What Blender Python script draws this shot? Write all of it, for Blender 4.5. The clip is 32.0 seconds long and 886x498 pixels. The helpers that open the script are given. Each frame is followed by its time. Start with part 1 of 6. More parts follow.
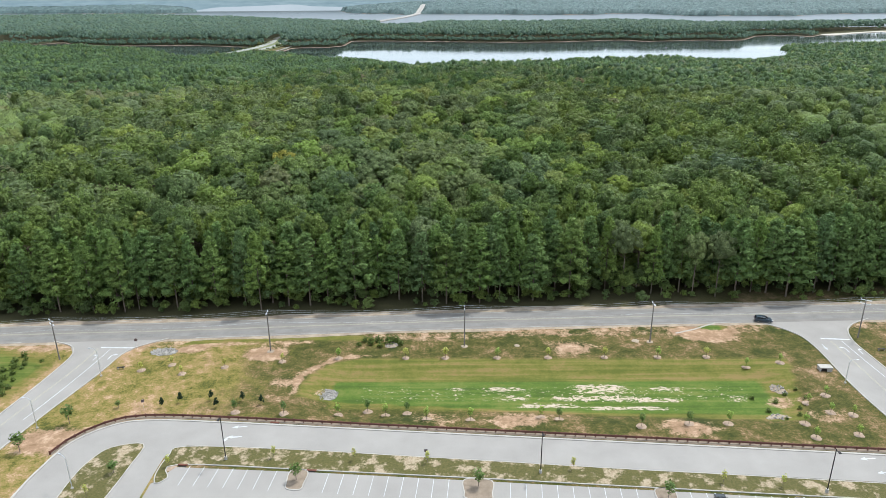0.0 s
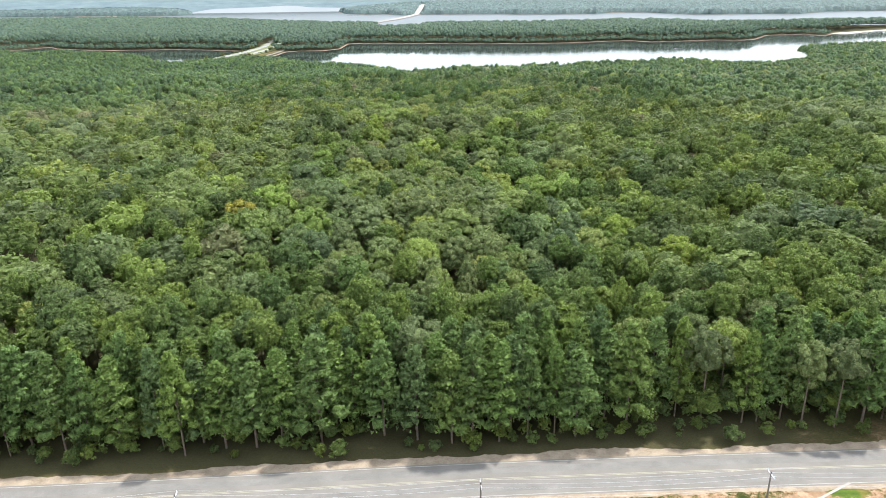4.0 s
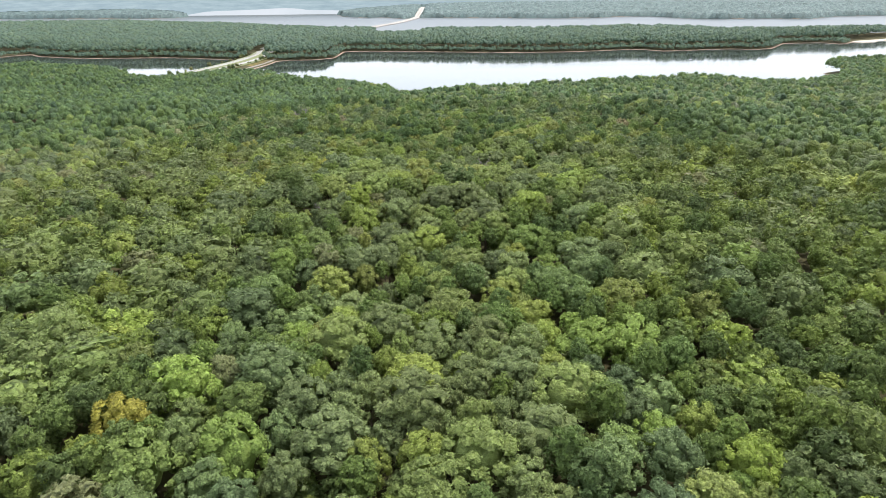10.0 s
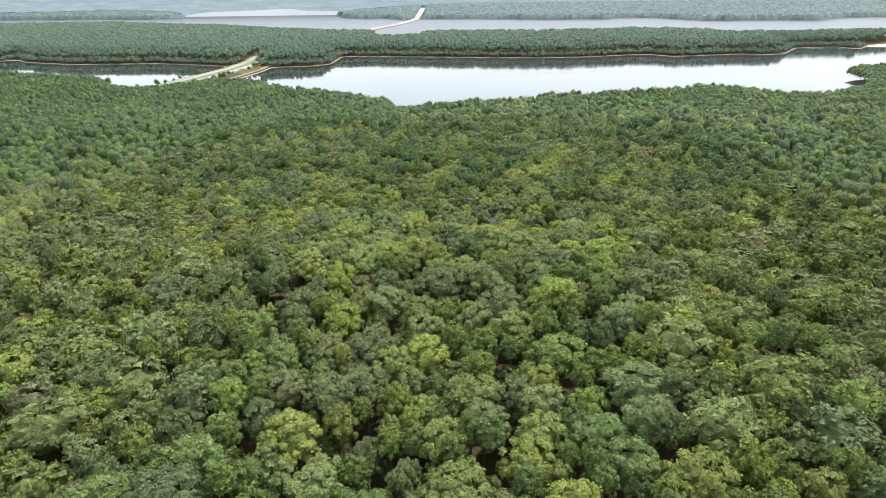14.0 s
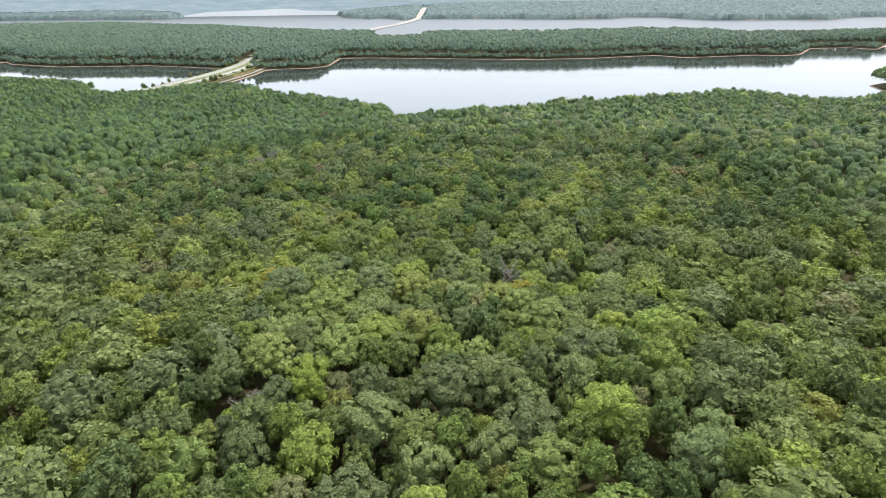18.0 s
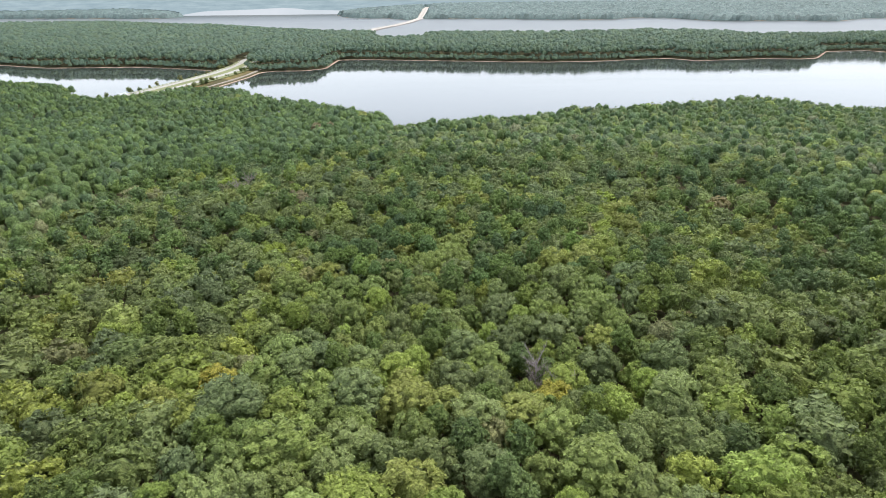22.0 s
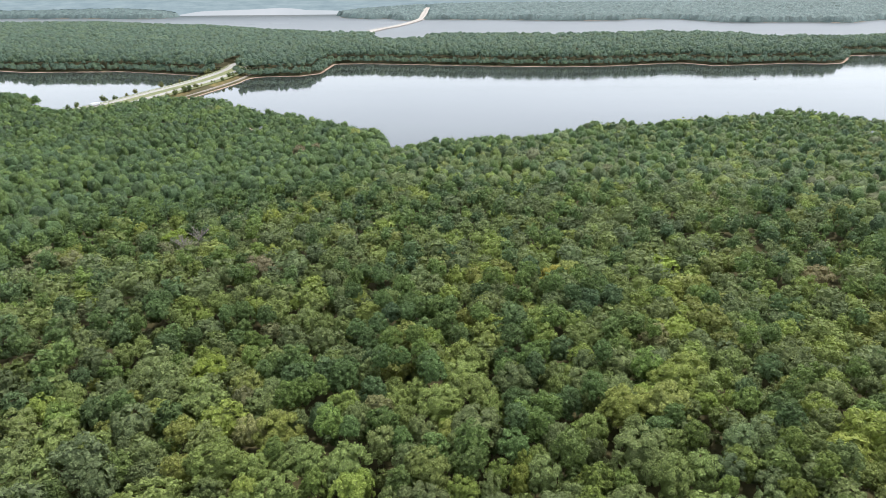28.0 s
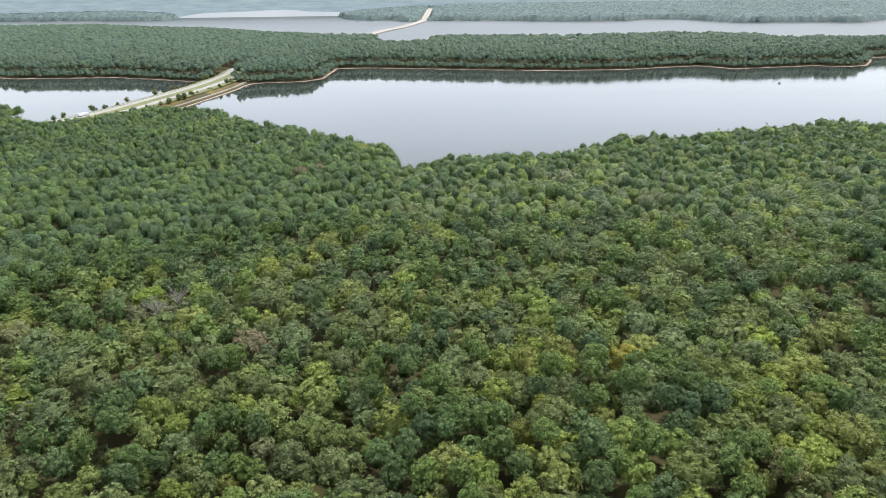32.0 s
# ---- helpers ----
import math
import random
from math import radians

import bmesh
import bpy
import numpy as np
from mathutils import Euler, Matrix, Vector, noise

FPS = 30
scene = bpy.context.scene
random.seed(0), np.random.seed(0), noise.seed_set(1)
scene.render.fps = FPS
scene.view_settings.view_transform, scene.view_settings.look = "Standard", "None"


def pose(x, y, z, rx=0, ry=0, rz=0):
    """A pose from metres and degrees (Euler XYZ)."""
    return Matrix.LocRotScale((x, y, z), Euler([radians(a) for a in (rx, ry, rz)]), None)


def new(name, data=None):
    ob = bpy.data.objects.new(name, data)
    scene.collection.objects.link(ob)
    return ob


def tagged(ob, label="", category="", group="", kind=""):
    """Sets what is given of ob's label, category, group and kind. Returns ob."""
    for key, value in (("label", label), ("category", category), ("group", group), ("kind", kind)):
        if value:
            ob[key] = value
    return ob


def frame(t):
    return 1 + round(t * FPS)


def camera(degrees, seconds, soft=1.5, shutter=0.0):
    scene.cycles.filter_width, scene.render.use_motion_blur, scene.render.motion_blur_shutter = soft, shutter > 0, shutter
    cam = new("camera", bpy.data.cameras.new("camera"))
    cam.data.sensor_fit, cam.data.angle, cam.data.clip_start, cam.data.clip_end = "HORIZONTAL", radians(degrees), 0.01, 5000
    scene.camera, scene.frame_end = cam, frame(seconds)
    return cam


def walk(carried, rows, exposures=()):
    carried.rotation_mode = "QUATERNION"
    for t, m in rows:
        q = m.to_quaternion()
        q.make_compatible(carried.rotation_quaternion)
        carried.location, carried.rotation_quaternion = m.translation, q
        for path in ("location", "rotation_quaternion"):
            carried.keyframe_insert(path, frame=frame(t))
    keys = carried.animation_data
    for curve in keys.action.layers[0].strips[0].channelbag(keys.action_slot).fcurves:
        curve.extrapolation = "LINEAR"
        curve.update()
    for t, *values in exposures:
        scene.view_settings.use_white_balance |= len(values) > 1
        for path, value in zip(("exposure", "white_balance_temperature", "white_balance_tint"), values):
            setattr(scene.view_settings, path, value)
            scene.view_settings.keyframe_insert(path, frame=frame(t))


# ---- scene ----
# Camera: a drone that flies ahead at about 16 m/s over the school's frontage and the woods, climbing from 84 to 103 m.
cam = camera(65.12, 32.0, soft=0.5)
PATH = [
    (0, 5.24, -5.19, 84.22, 69.588, 0.416, 0.307),
    (0.5, 5.08, 3.32, 84.48, 69.594, 0.443, 0.305),
    (1, 4.96, 11.55, 84.72, 69.591, 0.477, 0.308),
    (1.5, 4.84, 19.65, 84.84, 69.584, 0.521, 0.308),
    (2, 4.78, 28.03, 84.77, 69.576, 0.577, 0.302),
    (2.5, 4.86, 36.40, 84.70, 69.569, 0.643, 0.295),
    (3, 4.93, 44.32, 84.77, 69.568, 0.709, 0.280),
    (3.5, 4.81, 51.97, 84.92, 69.568, 0.773, 0.260),
    (5.5, 3.65, 81.55, 86.04, 69.603, 0.853, 0.189),
    (6, 3.47, 89.36, 86.80, 69.624, 0.852, 0.181),
    (6.5, 3.25, 97.45, 87.63, 69.638, 0.842, 0.179),
    (7, 3.02, 105.45, 88.53, 69.642, 0.824, 0.181),
    (7.5, 2.80, 113.27, 89.48, 69.640, 0.810, 0.188),
    (8, 2.57, 121.12, 90.53, 69.633, 0.788, 0.197),
    (8.5, 2.37, 128.95, 91.66, 69.628, 0.756, 0.208),
    (9, 2.22, 136.83, 92.79, 69.624, 0.720, 0.220),
    (9.5, 2.06, 144.71, 93.90, 69.626, 0.688, 0.225),
    (10, 1.90, 152.57, 95.02, 69.639, 0.661, 0.234),
    (10.5, 1.74, 160.62, 96.20, 69.655, 0.640, 0.249),
    (11, 1.64, 168.51, 97.42, 69.662, 0.628, 0.260),
    (11.5, 1.56, 176.13, 98.66, 69.663, 0.620, 0.257),
    (12, 1.44, 183.82, 99.97, 69.664, 0.611, 0.251),
    (12.5, 1.33, 191.56, 101.29, 69.654, 0.610, 0.255),
    (13, 1.27, 199.22, 102.35, 69.634, 0.627, 0.262),
    (13.5, 1.26, 206.88, 102.88, 69.611, 0.656, 0.268),
    (14, 1.26, 214.53, 103.03, 69.584, 0.690, 0.278),
    (14.5, 1.22, 222.04, 103.06, 69.563, 0.716, 0.297),
    (16.5, 0.50, 250.20, 102.19, 69.562, 0.753, 0.321),
    (17, 0.36, 257.71, 102.17, 69.562, 0.766, 0.344),
    (17.5, 0.22, 264.89, 102.15, 69.560, 0.763, 0.366),
    (18, 0.08, 272.02, 102.14, 69.550, 0.756, 0.388),
    (18.5, -0.07, 279.35, 102.16, 69.535, 0.750, 0.412),
    (19, -0.25, 286.91, 102.18, 69.517, 0.742, 0.441),
    (19.5, -0.44, 294.41, 102.18, 69.494, 0.730, 0.462),
    (20, -0.63, 301.78, 102.16, 69.479, 0.712, 0.475),
    (20.5, -0.83, 309.36, 102.14, 69.479, 0.686, 0.497),
    (21, -1.03, 316.96, 102.11, 69.492, 0.655, 0.521),
    (21.5, -1.21, 324.33, 102.06, 69.510, 0.621, 0.542),
    (22, -1.33, 331.81, 102.00, 69.519, 0.579, 0.566),
    (22.5, -1.43, 339.43, 101.93, 69.522, 0.534, 0.588),
    (23, -1.57, 346.98, 101.86, 69.524, 0.495, 0.609),
    (23.5, -1.73, 354.34, 101.87, 69.525, 0.462, 0.631),
    (24, -1.93, 361.53, 101.95, 69.526, 0.428, 0.644),
    (24.5, -2.20, 368.91, 102.04, 69.527, 0.407, 0.645),
    (25, -2.52, 376.60, 102.08, 69.527, 0.403, 0.646),
    (25.5, -2.91, 384.15, 102.08, 69.528, 0.400, 0.653),
    (27.5, -4.42, 412.86, 102.19, 69.518, 0.459, 0.641),
    (28, -4.92, 420.04, 102.22, 69.514, 0.497, 0.643),
    (28.5, -5.50, 427.48, 102.26, 69.513, 0.528, 0.638),
    (29, -6.10, 434.83, 102.29, 69.518, 0.564, 0.630),
    (29.5, -6.72, 441.95, 102.33, 69.526, 0.600, 0.630),
    (30, -7.45, 449.04, 102.42, 69.532, 0.631, 0.635),
    (30.5, -8.58, 456.13, 102.60, 69.533, 0.656, 0.638),
    (31, -10.43, 463.10, 102.78, 69.534, 0.677, 0.645),
    (31.5, -13.08, 469.89, 102.92, 69.542, 0.702, 0.664),
    (32, -16.34, 476.51, 103.06, 69.558, 0.736, 0.698),
]
walk(cam, [(t, pose(x, y, z, rx, ry, rz)) for t, x, y, z, rx, ry, rz in PATH],
     exposures=[(0.0, 0.38, 5800, 6), (1.5, 0.48, 5850, 6), (3.0, 0.78, 6000, 7), (3.5, 0.84, 6050, 7.5), (5.5, 0.99, 6300, 12.5), (9.0, 0.82, 6300, 12.5), (13.0, 0.76, 6300, 12.5), (25.0, 0.62, 6300, 12.5), (32.0, 0.57, 6300, 12.5)])

# ---- light: hazy late-summer midday, the sun ahead and to the right ----
SUN_ELEVATION, SUN_TURN = radians(63), radians(46)      # turn: from +y towards +x
world = bpy.data.worlds.new("sky")
scene.world = world
world.use_nodes = True
wn = world.node_tree.nodes
sky = wn.new("ShaderNodeTexSky")
sky.sky_type, sky.sun_disc = "NISHITA", False
sky.sun_elevation, sky.sun_rotation = SUN_ELEVATION, SUN_TURN
sky.altitude, sky.air_density, sky.dust_density, sky.ozone_density = 100, 1.0, 2.0, 1.0
veil = wn.new("ShaderNodeMix")                          # thin white cloud over the whole sky
veil.data_type = "RGBA"
veil.inputs[0].default_value, veil.inputs[7].default_value = 0.58, (9.75, 10.1, 10.35, 1)
world.node_tree.links.new(sky.outputs[0], veil.inputs[6])
wn["Background"].inputs["Strength"].default_value = 0.136
world.node_tree.links.new(veil.outputs[2], wn["Background"].inputs["Color"])
sun = new("sun", bpy.data.lights.new("sun", "SUN"))
sun.data.energy, sun.data.angle, sun.data.color = 3.05, radians(3.0), (1.0, 0.95, 0.87)
to_sun = Vector((math.sin(SUN_TURN) * math.cos(SUN_ELEVATION), math.cos(SUN_TURN) * math.cos(SUN_ELEVATION), math.sin(SUN_ELEVATION)))
sun.rotation_euler = to_sun.to_track_quat("Z", "Y").to_euler()

# ---- materials ----


def nodes_of(name, rough=0.8, metal=0.0, spec=0.5):
    m = bpy.data.materials.new(name)
    m.use_nodes = True
    n, l = m.node_tree.nodes, m.node_tree.links
    p = n["Principled BSDF"]
    p.inputs["Roughness"].default_value, p.inputs["Metallic"].default_value = rough, metal
    p.inputs["Specular IOR Level"].default_value = spec
    return m, n, l, p


def noise_of(n, l, scale, detail=4.0, rough=0.6):
    g = n.new("ShaderNodeNewGeometry")
    t = n.new("ShaderNodeTexNoise")
    t.inputs["Scale"].default_value, t.inputs["Detail"].default_value, t.inputs["Roughness"].default_value = scale, detail, rough
    l.new(g.outputs["Position"], t.inputs["Vector"])
    return t.outputs["Fac"]


def ramp_of(n, l, fac, stops):
    r = n.new("ShaderNodeValToRGB")
    e = r.color_ramp.elements
    while len(e) < len(stops):
        e.new(0.5)
    for k, (at, c) in zip(e, stops):
        k.position, k.color = at, (*c, 1) if len(c) == 3 else c
    l.new(fac, r.inputs[0])
    return r.outputs[0]


def mix_of(n, l, fac, a, b, kind="MIX"):
    m = n.new("ShaderNodeMix")
    m.data_type, m.blend_type = "RGBA", kind
    for socket, v in ((m.inputs[0], fac), (m.inputs[6], a), (m.inputs[7], b)):
        if isinstance(v, (int, float)):
            socket.default_value = v
        elif isinstance(v, tuple):
            socket.default_value = (*v, 1)
        else:
            l.new(v, socket)
    return m.outputs[2]


def math_of(n, l, op, a, b, clamp=False):
    m = n.new("ShaderNodeMath")
    m.operation, m.use_clamp = op, clamp
    for socket, v in zip(m.inputs, (a, b)):
        if isinstance(v, (int, float)):
            socket.default_value = v
        else:
            l.new(v, socket)
    return m.outputs[0]


def bump_of(n, l, p, height, strength, distance):
    b = n.new("ShaderNodeBump")
    b.inputs["Strength"].default_value, b.inputs["Distance"].default_value = strength, distance
    l.new(height, b.inputs["Height"])
    l.new(b.outputs[0], p.inputs["Normal"])


def surface(name, dark, light, coarse, fine, rough=0.85, bump=0.3, depth=0.02, metal=0.0, spec=0.4):
    """Two scales of mottling between two colours, with a fine relief."""
    m, n, l, p = nodes_of(name, rough, metal, spec)
    a, b = noise_of(n, l, coarse, 5), noise_of(n, l, fine, 6, 0.7)
    f = math_of(n, l, "ADD", math_of(n, l, "MULTIPLY", a, 0.6), math_of(n, l, "MULTIPLY", b, 0.4))
    l.new(ramp_of(n, l, f, [(0.32, dark), (0.68, light)]), p.inputs["Base Color"])
    bump_of(n, l, p, b, bump, depth)
    return m


def leaf_material(name, clump, glow, relief):
    """Foliage: the tree's own colour from its mesh, varied from spray to spray, with clumps of leaves in relief."""
    m, n, l, p = nodes_of(name, 0.6, 0.0, 0.22)
    at = n.new("ShaderNodeAttribute")
    at.attribute_name = "leaf"
    ob = n.new("ShaderNodeObjectInfo")
    hs = n.new("ShaderNodeHueSaturation")
    l.new(math_of(n, l, "ADD", math_of(n, l, "MULTIPLY", ob.outputs["Random"], 0.012), 0.494), hs.inputs["Hue"])
    g = n.new("ShaderNodeNewGeometry")
    cells = n.new("ShaderNodeTexVoronoi")
    cells.feature, cells.inputs["Scale"].default_value = "F1", 1 / clump
    cells.inputs["Detail"].default_value, cells.inputs["Roughness"].default_value = 1.5, 0.6
    fine = noise_of(n, l, 2.6 / clump, 4, 0.75)
    warp = n.new("ShaderNodeMix")
    warp.data_type, warp.blend_type = "RGBA", "LINEAR_LIGHT"
    warp.inputs[0].default_value = clump * 0.5
    shake = n.new("ShaderNodeTexNoise")
    shake.inputs["Scale"].default_value = 1.3 / clump
    l.new(g.outputs["Position"], shake.inputs["Vector"])
    l.new(g.outputs["Position"], warp.inputs[6])
    l.new(shake.outputs["Color"], warp.inputs[7])
    l.new(warp.outputs[2], cells.inputs["Vector"])
    grain = ramp_of(n, l, fine, [(0.32, (0.52, 0.53, 0.54)), (0.68, (1.52, 1.50, 1.40))])
    l.new(mix_of(n, l, 1.0, at.outputs["Color"], grain, "MULTIPLY"), hs.inputs["Color"])
    l.new(hs.outputs[0], p.inputs["Base Color"])
    tall = math_of(n, l, "SUBTRACT", math_of(n, l, "MULTIPLY", fine, 0.5), cells.outputs["Distance"])
    bump_of(n, l, p, tall, 1.0, relief)
    t = n.new("ShaderNodeBsdfTranslucent")
    l.new(hs.outputs[0], t.inputs["Color"])
    s = n.new("ShaderNodeMixShader")
    s.inputs[0].default_value = glow
    l.new(p.outputs[0], s.inputs[1])
    l.new(t.outputs[0], s.inputs[2])
    l.new(s.outputs[0], n["Material Output"].inputs["Surface"])
    return m


LEAF = leaf_material("leaf", 0.45, 0.30, 0.25)
MID_LEAF = leaf_material("mid_leaf", 0.60, 0.26, 0.5)
YOUNG_LEAF = leaf_material("sapling_leaf", 0.5, 0.45, 0.05)
FAR_LEAF = leaf_material("far_leaf", 1.0, 0.20, 0.9)
BARK = surface("bark", (0.07, 0.05, 0.04), (0.22, 0.17, 0.13), 1.5, 9, 0.95, 0.8, 0.03)
DEAD_WOOD = surface("dead_wood", (0.20, 0.172, 0.160), (0.36, 0.318, 0.295), 1.5, 8, 0.9, 0.5, 0.02)
ASPHALT = surface("asphalt", (0.150, 0.136, 0.120), (0.240, 0.218, 0.192), 0.15, 6, 0.9, 0.2, 0.004)
NEW_ASPHALT = surface("lot_asphalt", (0.232, 0.212, 0.190), (0.305, 0.280, 0.250), 0.12, 7, 0.9, 0.2, 0.004)
CONCRETE = surface("concrete", (0.27, 0.25, 0.22), (0.43, 0.395, 0.345), 0.4, 5, 0.9, 0.2, 0.004)
WHITE_PAINT = surface("white_road_paint", (0.30, 0.30, 0.295), (0.60, 0.60, 0.585), 0.8, 9, 0.7, 0.1, 0.001)
FADED_PAINT = surface("faded_road_paint", (0.23, 0.215, 0.195), (0.44, 0.42, 0.385), 0.5, 5, 0.8, 0.1, 0.001)
YELLOW_PAINT = surface("pale_yellow_road_paint", (0.26, 0.24, 0.18), (0.40, 0.37, 0.27), 0.8, 9, 0.7, 0.1, 0.001)
SHOULDER = surface("sandy_shoulder", (0.17, 0.125, 0.085), (0.42, 0.34, 0.25), 0.35, 3, 0.95, 0.4, 0.02)
MULCH = surface("mulch", (0.145, 0.108, 0.076), (0.285, 0.222, 0.160), 0.8, 6, 0.95, 0.6, 0.03)
RING_MULCH = surface("ring_mulch", (0.20, 0.132, 0.088), (0.40, 0.300, 0.215), 0.9, 5, 0.95, 0.6, 0.03)
ROCK = surface("grey_rock", (0.21, 0.190, 0.166), (0.40, 0.370, 0.330), 0.8, 4, 0.9, 0.5, 0.03)
TIMBER = surface("red_brown_timber", (0.07, 0.025, 0.018), (0.15, 0.06, 0.04), 0.7, 8, 0.8, 0.3, 0.005)
POLE_WOOD = surface("grey_pole_wood", (0.10, 0.085, 0.075), (0.22, 0.19, 0.17), 0.8, 8, 0.9, 0.4, 0.006)
DARK_METAL = surface("dark_bronze_metal", (0.015, 0.013, 0.012), (0.035, 0.03, 0.028), 1, 9, 0.5, 0.1, 0.001, 0.6)
GALVANISED = surface("galvanised_metal", (0.45, 0.46, 0.47), (0.65, 0.66, 0.67), 1, 9, 0.45, 0.1, 0.001, 0.7)
PORCELAIN = surface("grey_porcelain", (0.55, 0.56, 0.58), (0.72, 0.73, 0.75), 1, 9, 0.3, 0.05, 0.001)


def ground_material():
    """Grass, bare soil, straw, leaf litter and sand, told apart by the cover that the sheet's corners carry."""
    m, n, l, p = nodes_of("ground", 0.95, 0.0, 0.2)
    at = n.new("ShaderNodeAttribute")
    at.attribute_name = "cover"
    sp = n.new("ShaderNodeSeparateColor")
    l.new(at.outputs["Color"], sp.inputs[0])
    mown, bare, litter = sp.outputs
    big, mid, small = noise_of(n, l, 0.07, 8, 0.68), noise_of(n, l, 0.35, 9, 0.78), noise_of(n, l, 2.2, 8, 0.85)
    mild = math_of(n, l, "ADD", math_of(n, l, "MULTIPLY", mid, 0.5), math_of(n, l, "MULTIPLY", big, 0.5))
    turf = math_of(n, l, "ADD", math_of(n, l, "MULTIPLY", small, 0.34), math_of(n, l, "MULTIPLY", mild, 0.66))
    east = ramp_of(n, l, turf, [(0.44, (0.026, 0.038, 0.007)), (0.485, (0.056, 0.064, 0.013)), (0.52, (0.092, 0.082, 0.026)), (0.56, (0.195, 0.142, 0.078))])
    west = ramp_of(n, l, turf, [(0.43, (0.046, 0.058, 0.011)), (0.468, (0.128, 0.128, 0.027)), (0.508, (0.188, 0.156, 0.056)), (0.552, (0.300, 0.216, 0.120))])
    where = n.new("ShaderNodeNewGeometry")
    xyz = n.new("ShaderNodeSeparateXYZ")
    l.new(where.outputs["Position"], xyz.inputs[0])
    along = n.new("ShaderNodeMapRange")
    along.inputs[1].default_value, along.inputs[2].default_value = 4.0, -4.0
    l.new(math_of(n, l, "ADD", math_of(n, l, "MULTIPLY", xyz.outputs[0], 0.6), math_of(n, l, "ADD", math_of(n, l, "MULTIPLY", big, 60.0), -4.0)), along.inputs[0])
    rough_grass = mix_of(n, l, along.outputs[0], east, west)
    mowing = n.new("ShaderNodeMapping")
    mowing.inputs["Scale"].default_value = (0.03, 0.8, 1)
    rows = n.new("ShaderNodeTexNoise")
    rows.inputs["Scale"].default_value, rows.inputs["Detail"].default_value = 1.0, 3
    l.new(where.outputs["Position"], mowing.inputs[0])
    l.new(mowing.outputs[0], rows.inputs["Vector"])
    lined = math_of(n, l, "ADD", math_of(n, l, "MULTIPLY", rows.outputs["Fac"], 0.30), math_of(n, l, "MULTIPLY", turf, 0.70))
    bank = ramp_of(n, l, lined, [(0.44, (0.076, 0.097, 0.016)), (0.5, (0.119, 0.127, 0.027)), (0.555, (0.168, 0.138, 0.050))])
    green = ramp_of(n, l, lined, [(0.43, (0.046, 0.084, 0.013)), (0.5, (0.069, 0.122, 0.018)), (0.57, (0.112, 0.142, 0.033))])
    soil = ramp_of(n, l, mid, [(0.3, (0.150, 0.104, 0.056)), (0.5, (0.245, 0.178, 0.108)), (0.62, (0.385, 0.305, 0.205))])
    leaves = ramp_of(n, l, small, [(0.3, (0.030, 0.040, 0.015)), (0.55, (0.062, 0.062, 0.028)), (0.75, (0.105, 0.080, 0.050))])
    to_bank, to_floor = n.new("ShaderNodeMapRange"), n.new("ShaderNodeMapRange")
    for node, lo, hi in ((to_bank, 0.0, 0.5), (to_floor, 0.7, 0.9)):
        node.inputs[1].default_value, node.inputs[2].default_value = lo, hi
        l.new(mown, node.inputs[0])
    c = mix_of(n, l, to_floor.outputs[0], mix_of(n, l, to_bank.outputs[0], rough_grass, bank), green)
    patch = math_of(n, l, "ADD", math_of(n, l, "ADD", math_of(n, l, "MULTIPLY", bare, 0.55), math_of(n, l, "MULTIPLY", big, 0.32)), math_of(n, l, "ADD", math_of(n, l, "MULTIPLY", mid, 0.36), math_of(n, l, "MULTIPLY", small, 0.32)))
    edge = n.new("ShaderNodeMapRange")
    edge.inputs[1].default_value, edge.inputs[2].default_value = 0.735, 0.785
    l.new(patch, edge.inputs[0])
    c = mix_of(n, l, edge.outputs[0], c, soil)
    straw_at = n.new("ShaderNodeMapping")
    straw_at.inputs["Scale"].default_value = (0.8, 1.7, 1)
    streak = n.new("ShaderNodeTexNoise")
    streak.inputs["Scale"].default_value, streak.inputs["Detail"].default_value, streak.inputs["Roughness"].default_value = 1.0, 7, 0.72
    l.new(where.outputs["Position"], straw_at.inputs[0])
    l.new(straw_at.outputs[0], streak.inputs["Vector"])
    strewn = n.new("ShaderNodeMapRange")
    strewn.inputs[1].default_value, strewn.inputs[2].default_value = 1.385, 1.42
    l.new(math_of(n, l, "ADD", math_of(n, l, "ADD", streak.outputs["Fac"], math_of(n, l, "MULTIPLY", small, 0.5)), math_of(n, l, "MULTIPLY", at.outputs["Alpha"], 0.66)), strewn.inputs[0])
    c = mix_of(n, l, strewn.outputs[0], c, (0.40, 0.365, 0.285))
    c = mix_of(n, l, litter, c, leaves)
    g = n.new("ShaderNodeNewGeometry")
    z = n.new("ShaderNodeSeparateXYZ")
    l.new(g.outputs["Position"], z.inputs[0])
    beach = n.new("ShaderNodeMapRange")
    beach.inputs[1].default_value, beach.inputs[2].default_value = -34.35, -34.5
    l.new(z.outputs[2], beach.inputs[0])
    sand = ramp_of(n, l, small, [(0.3, (0.22, 0.18, 0.13)), (0.7, (0.36, 0.31, 0.25))])
    c = mix_of(n, l, beach.outputs[0], c, sand)
    c = mix_of(n, l, 1.0, c, (1.12, 0.975, 0.95), "MULTIPLY")
    l.new(c, p.inputs["Base Color"])
    bump_of(n, l, p, small, 0.6, 0.05)
    return m


GROUND = ground_material()


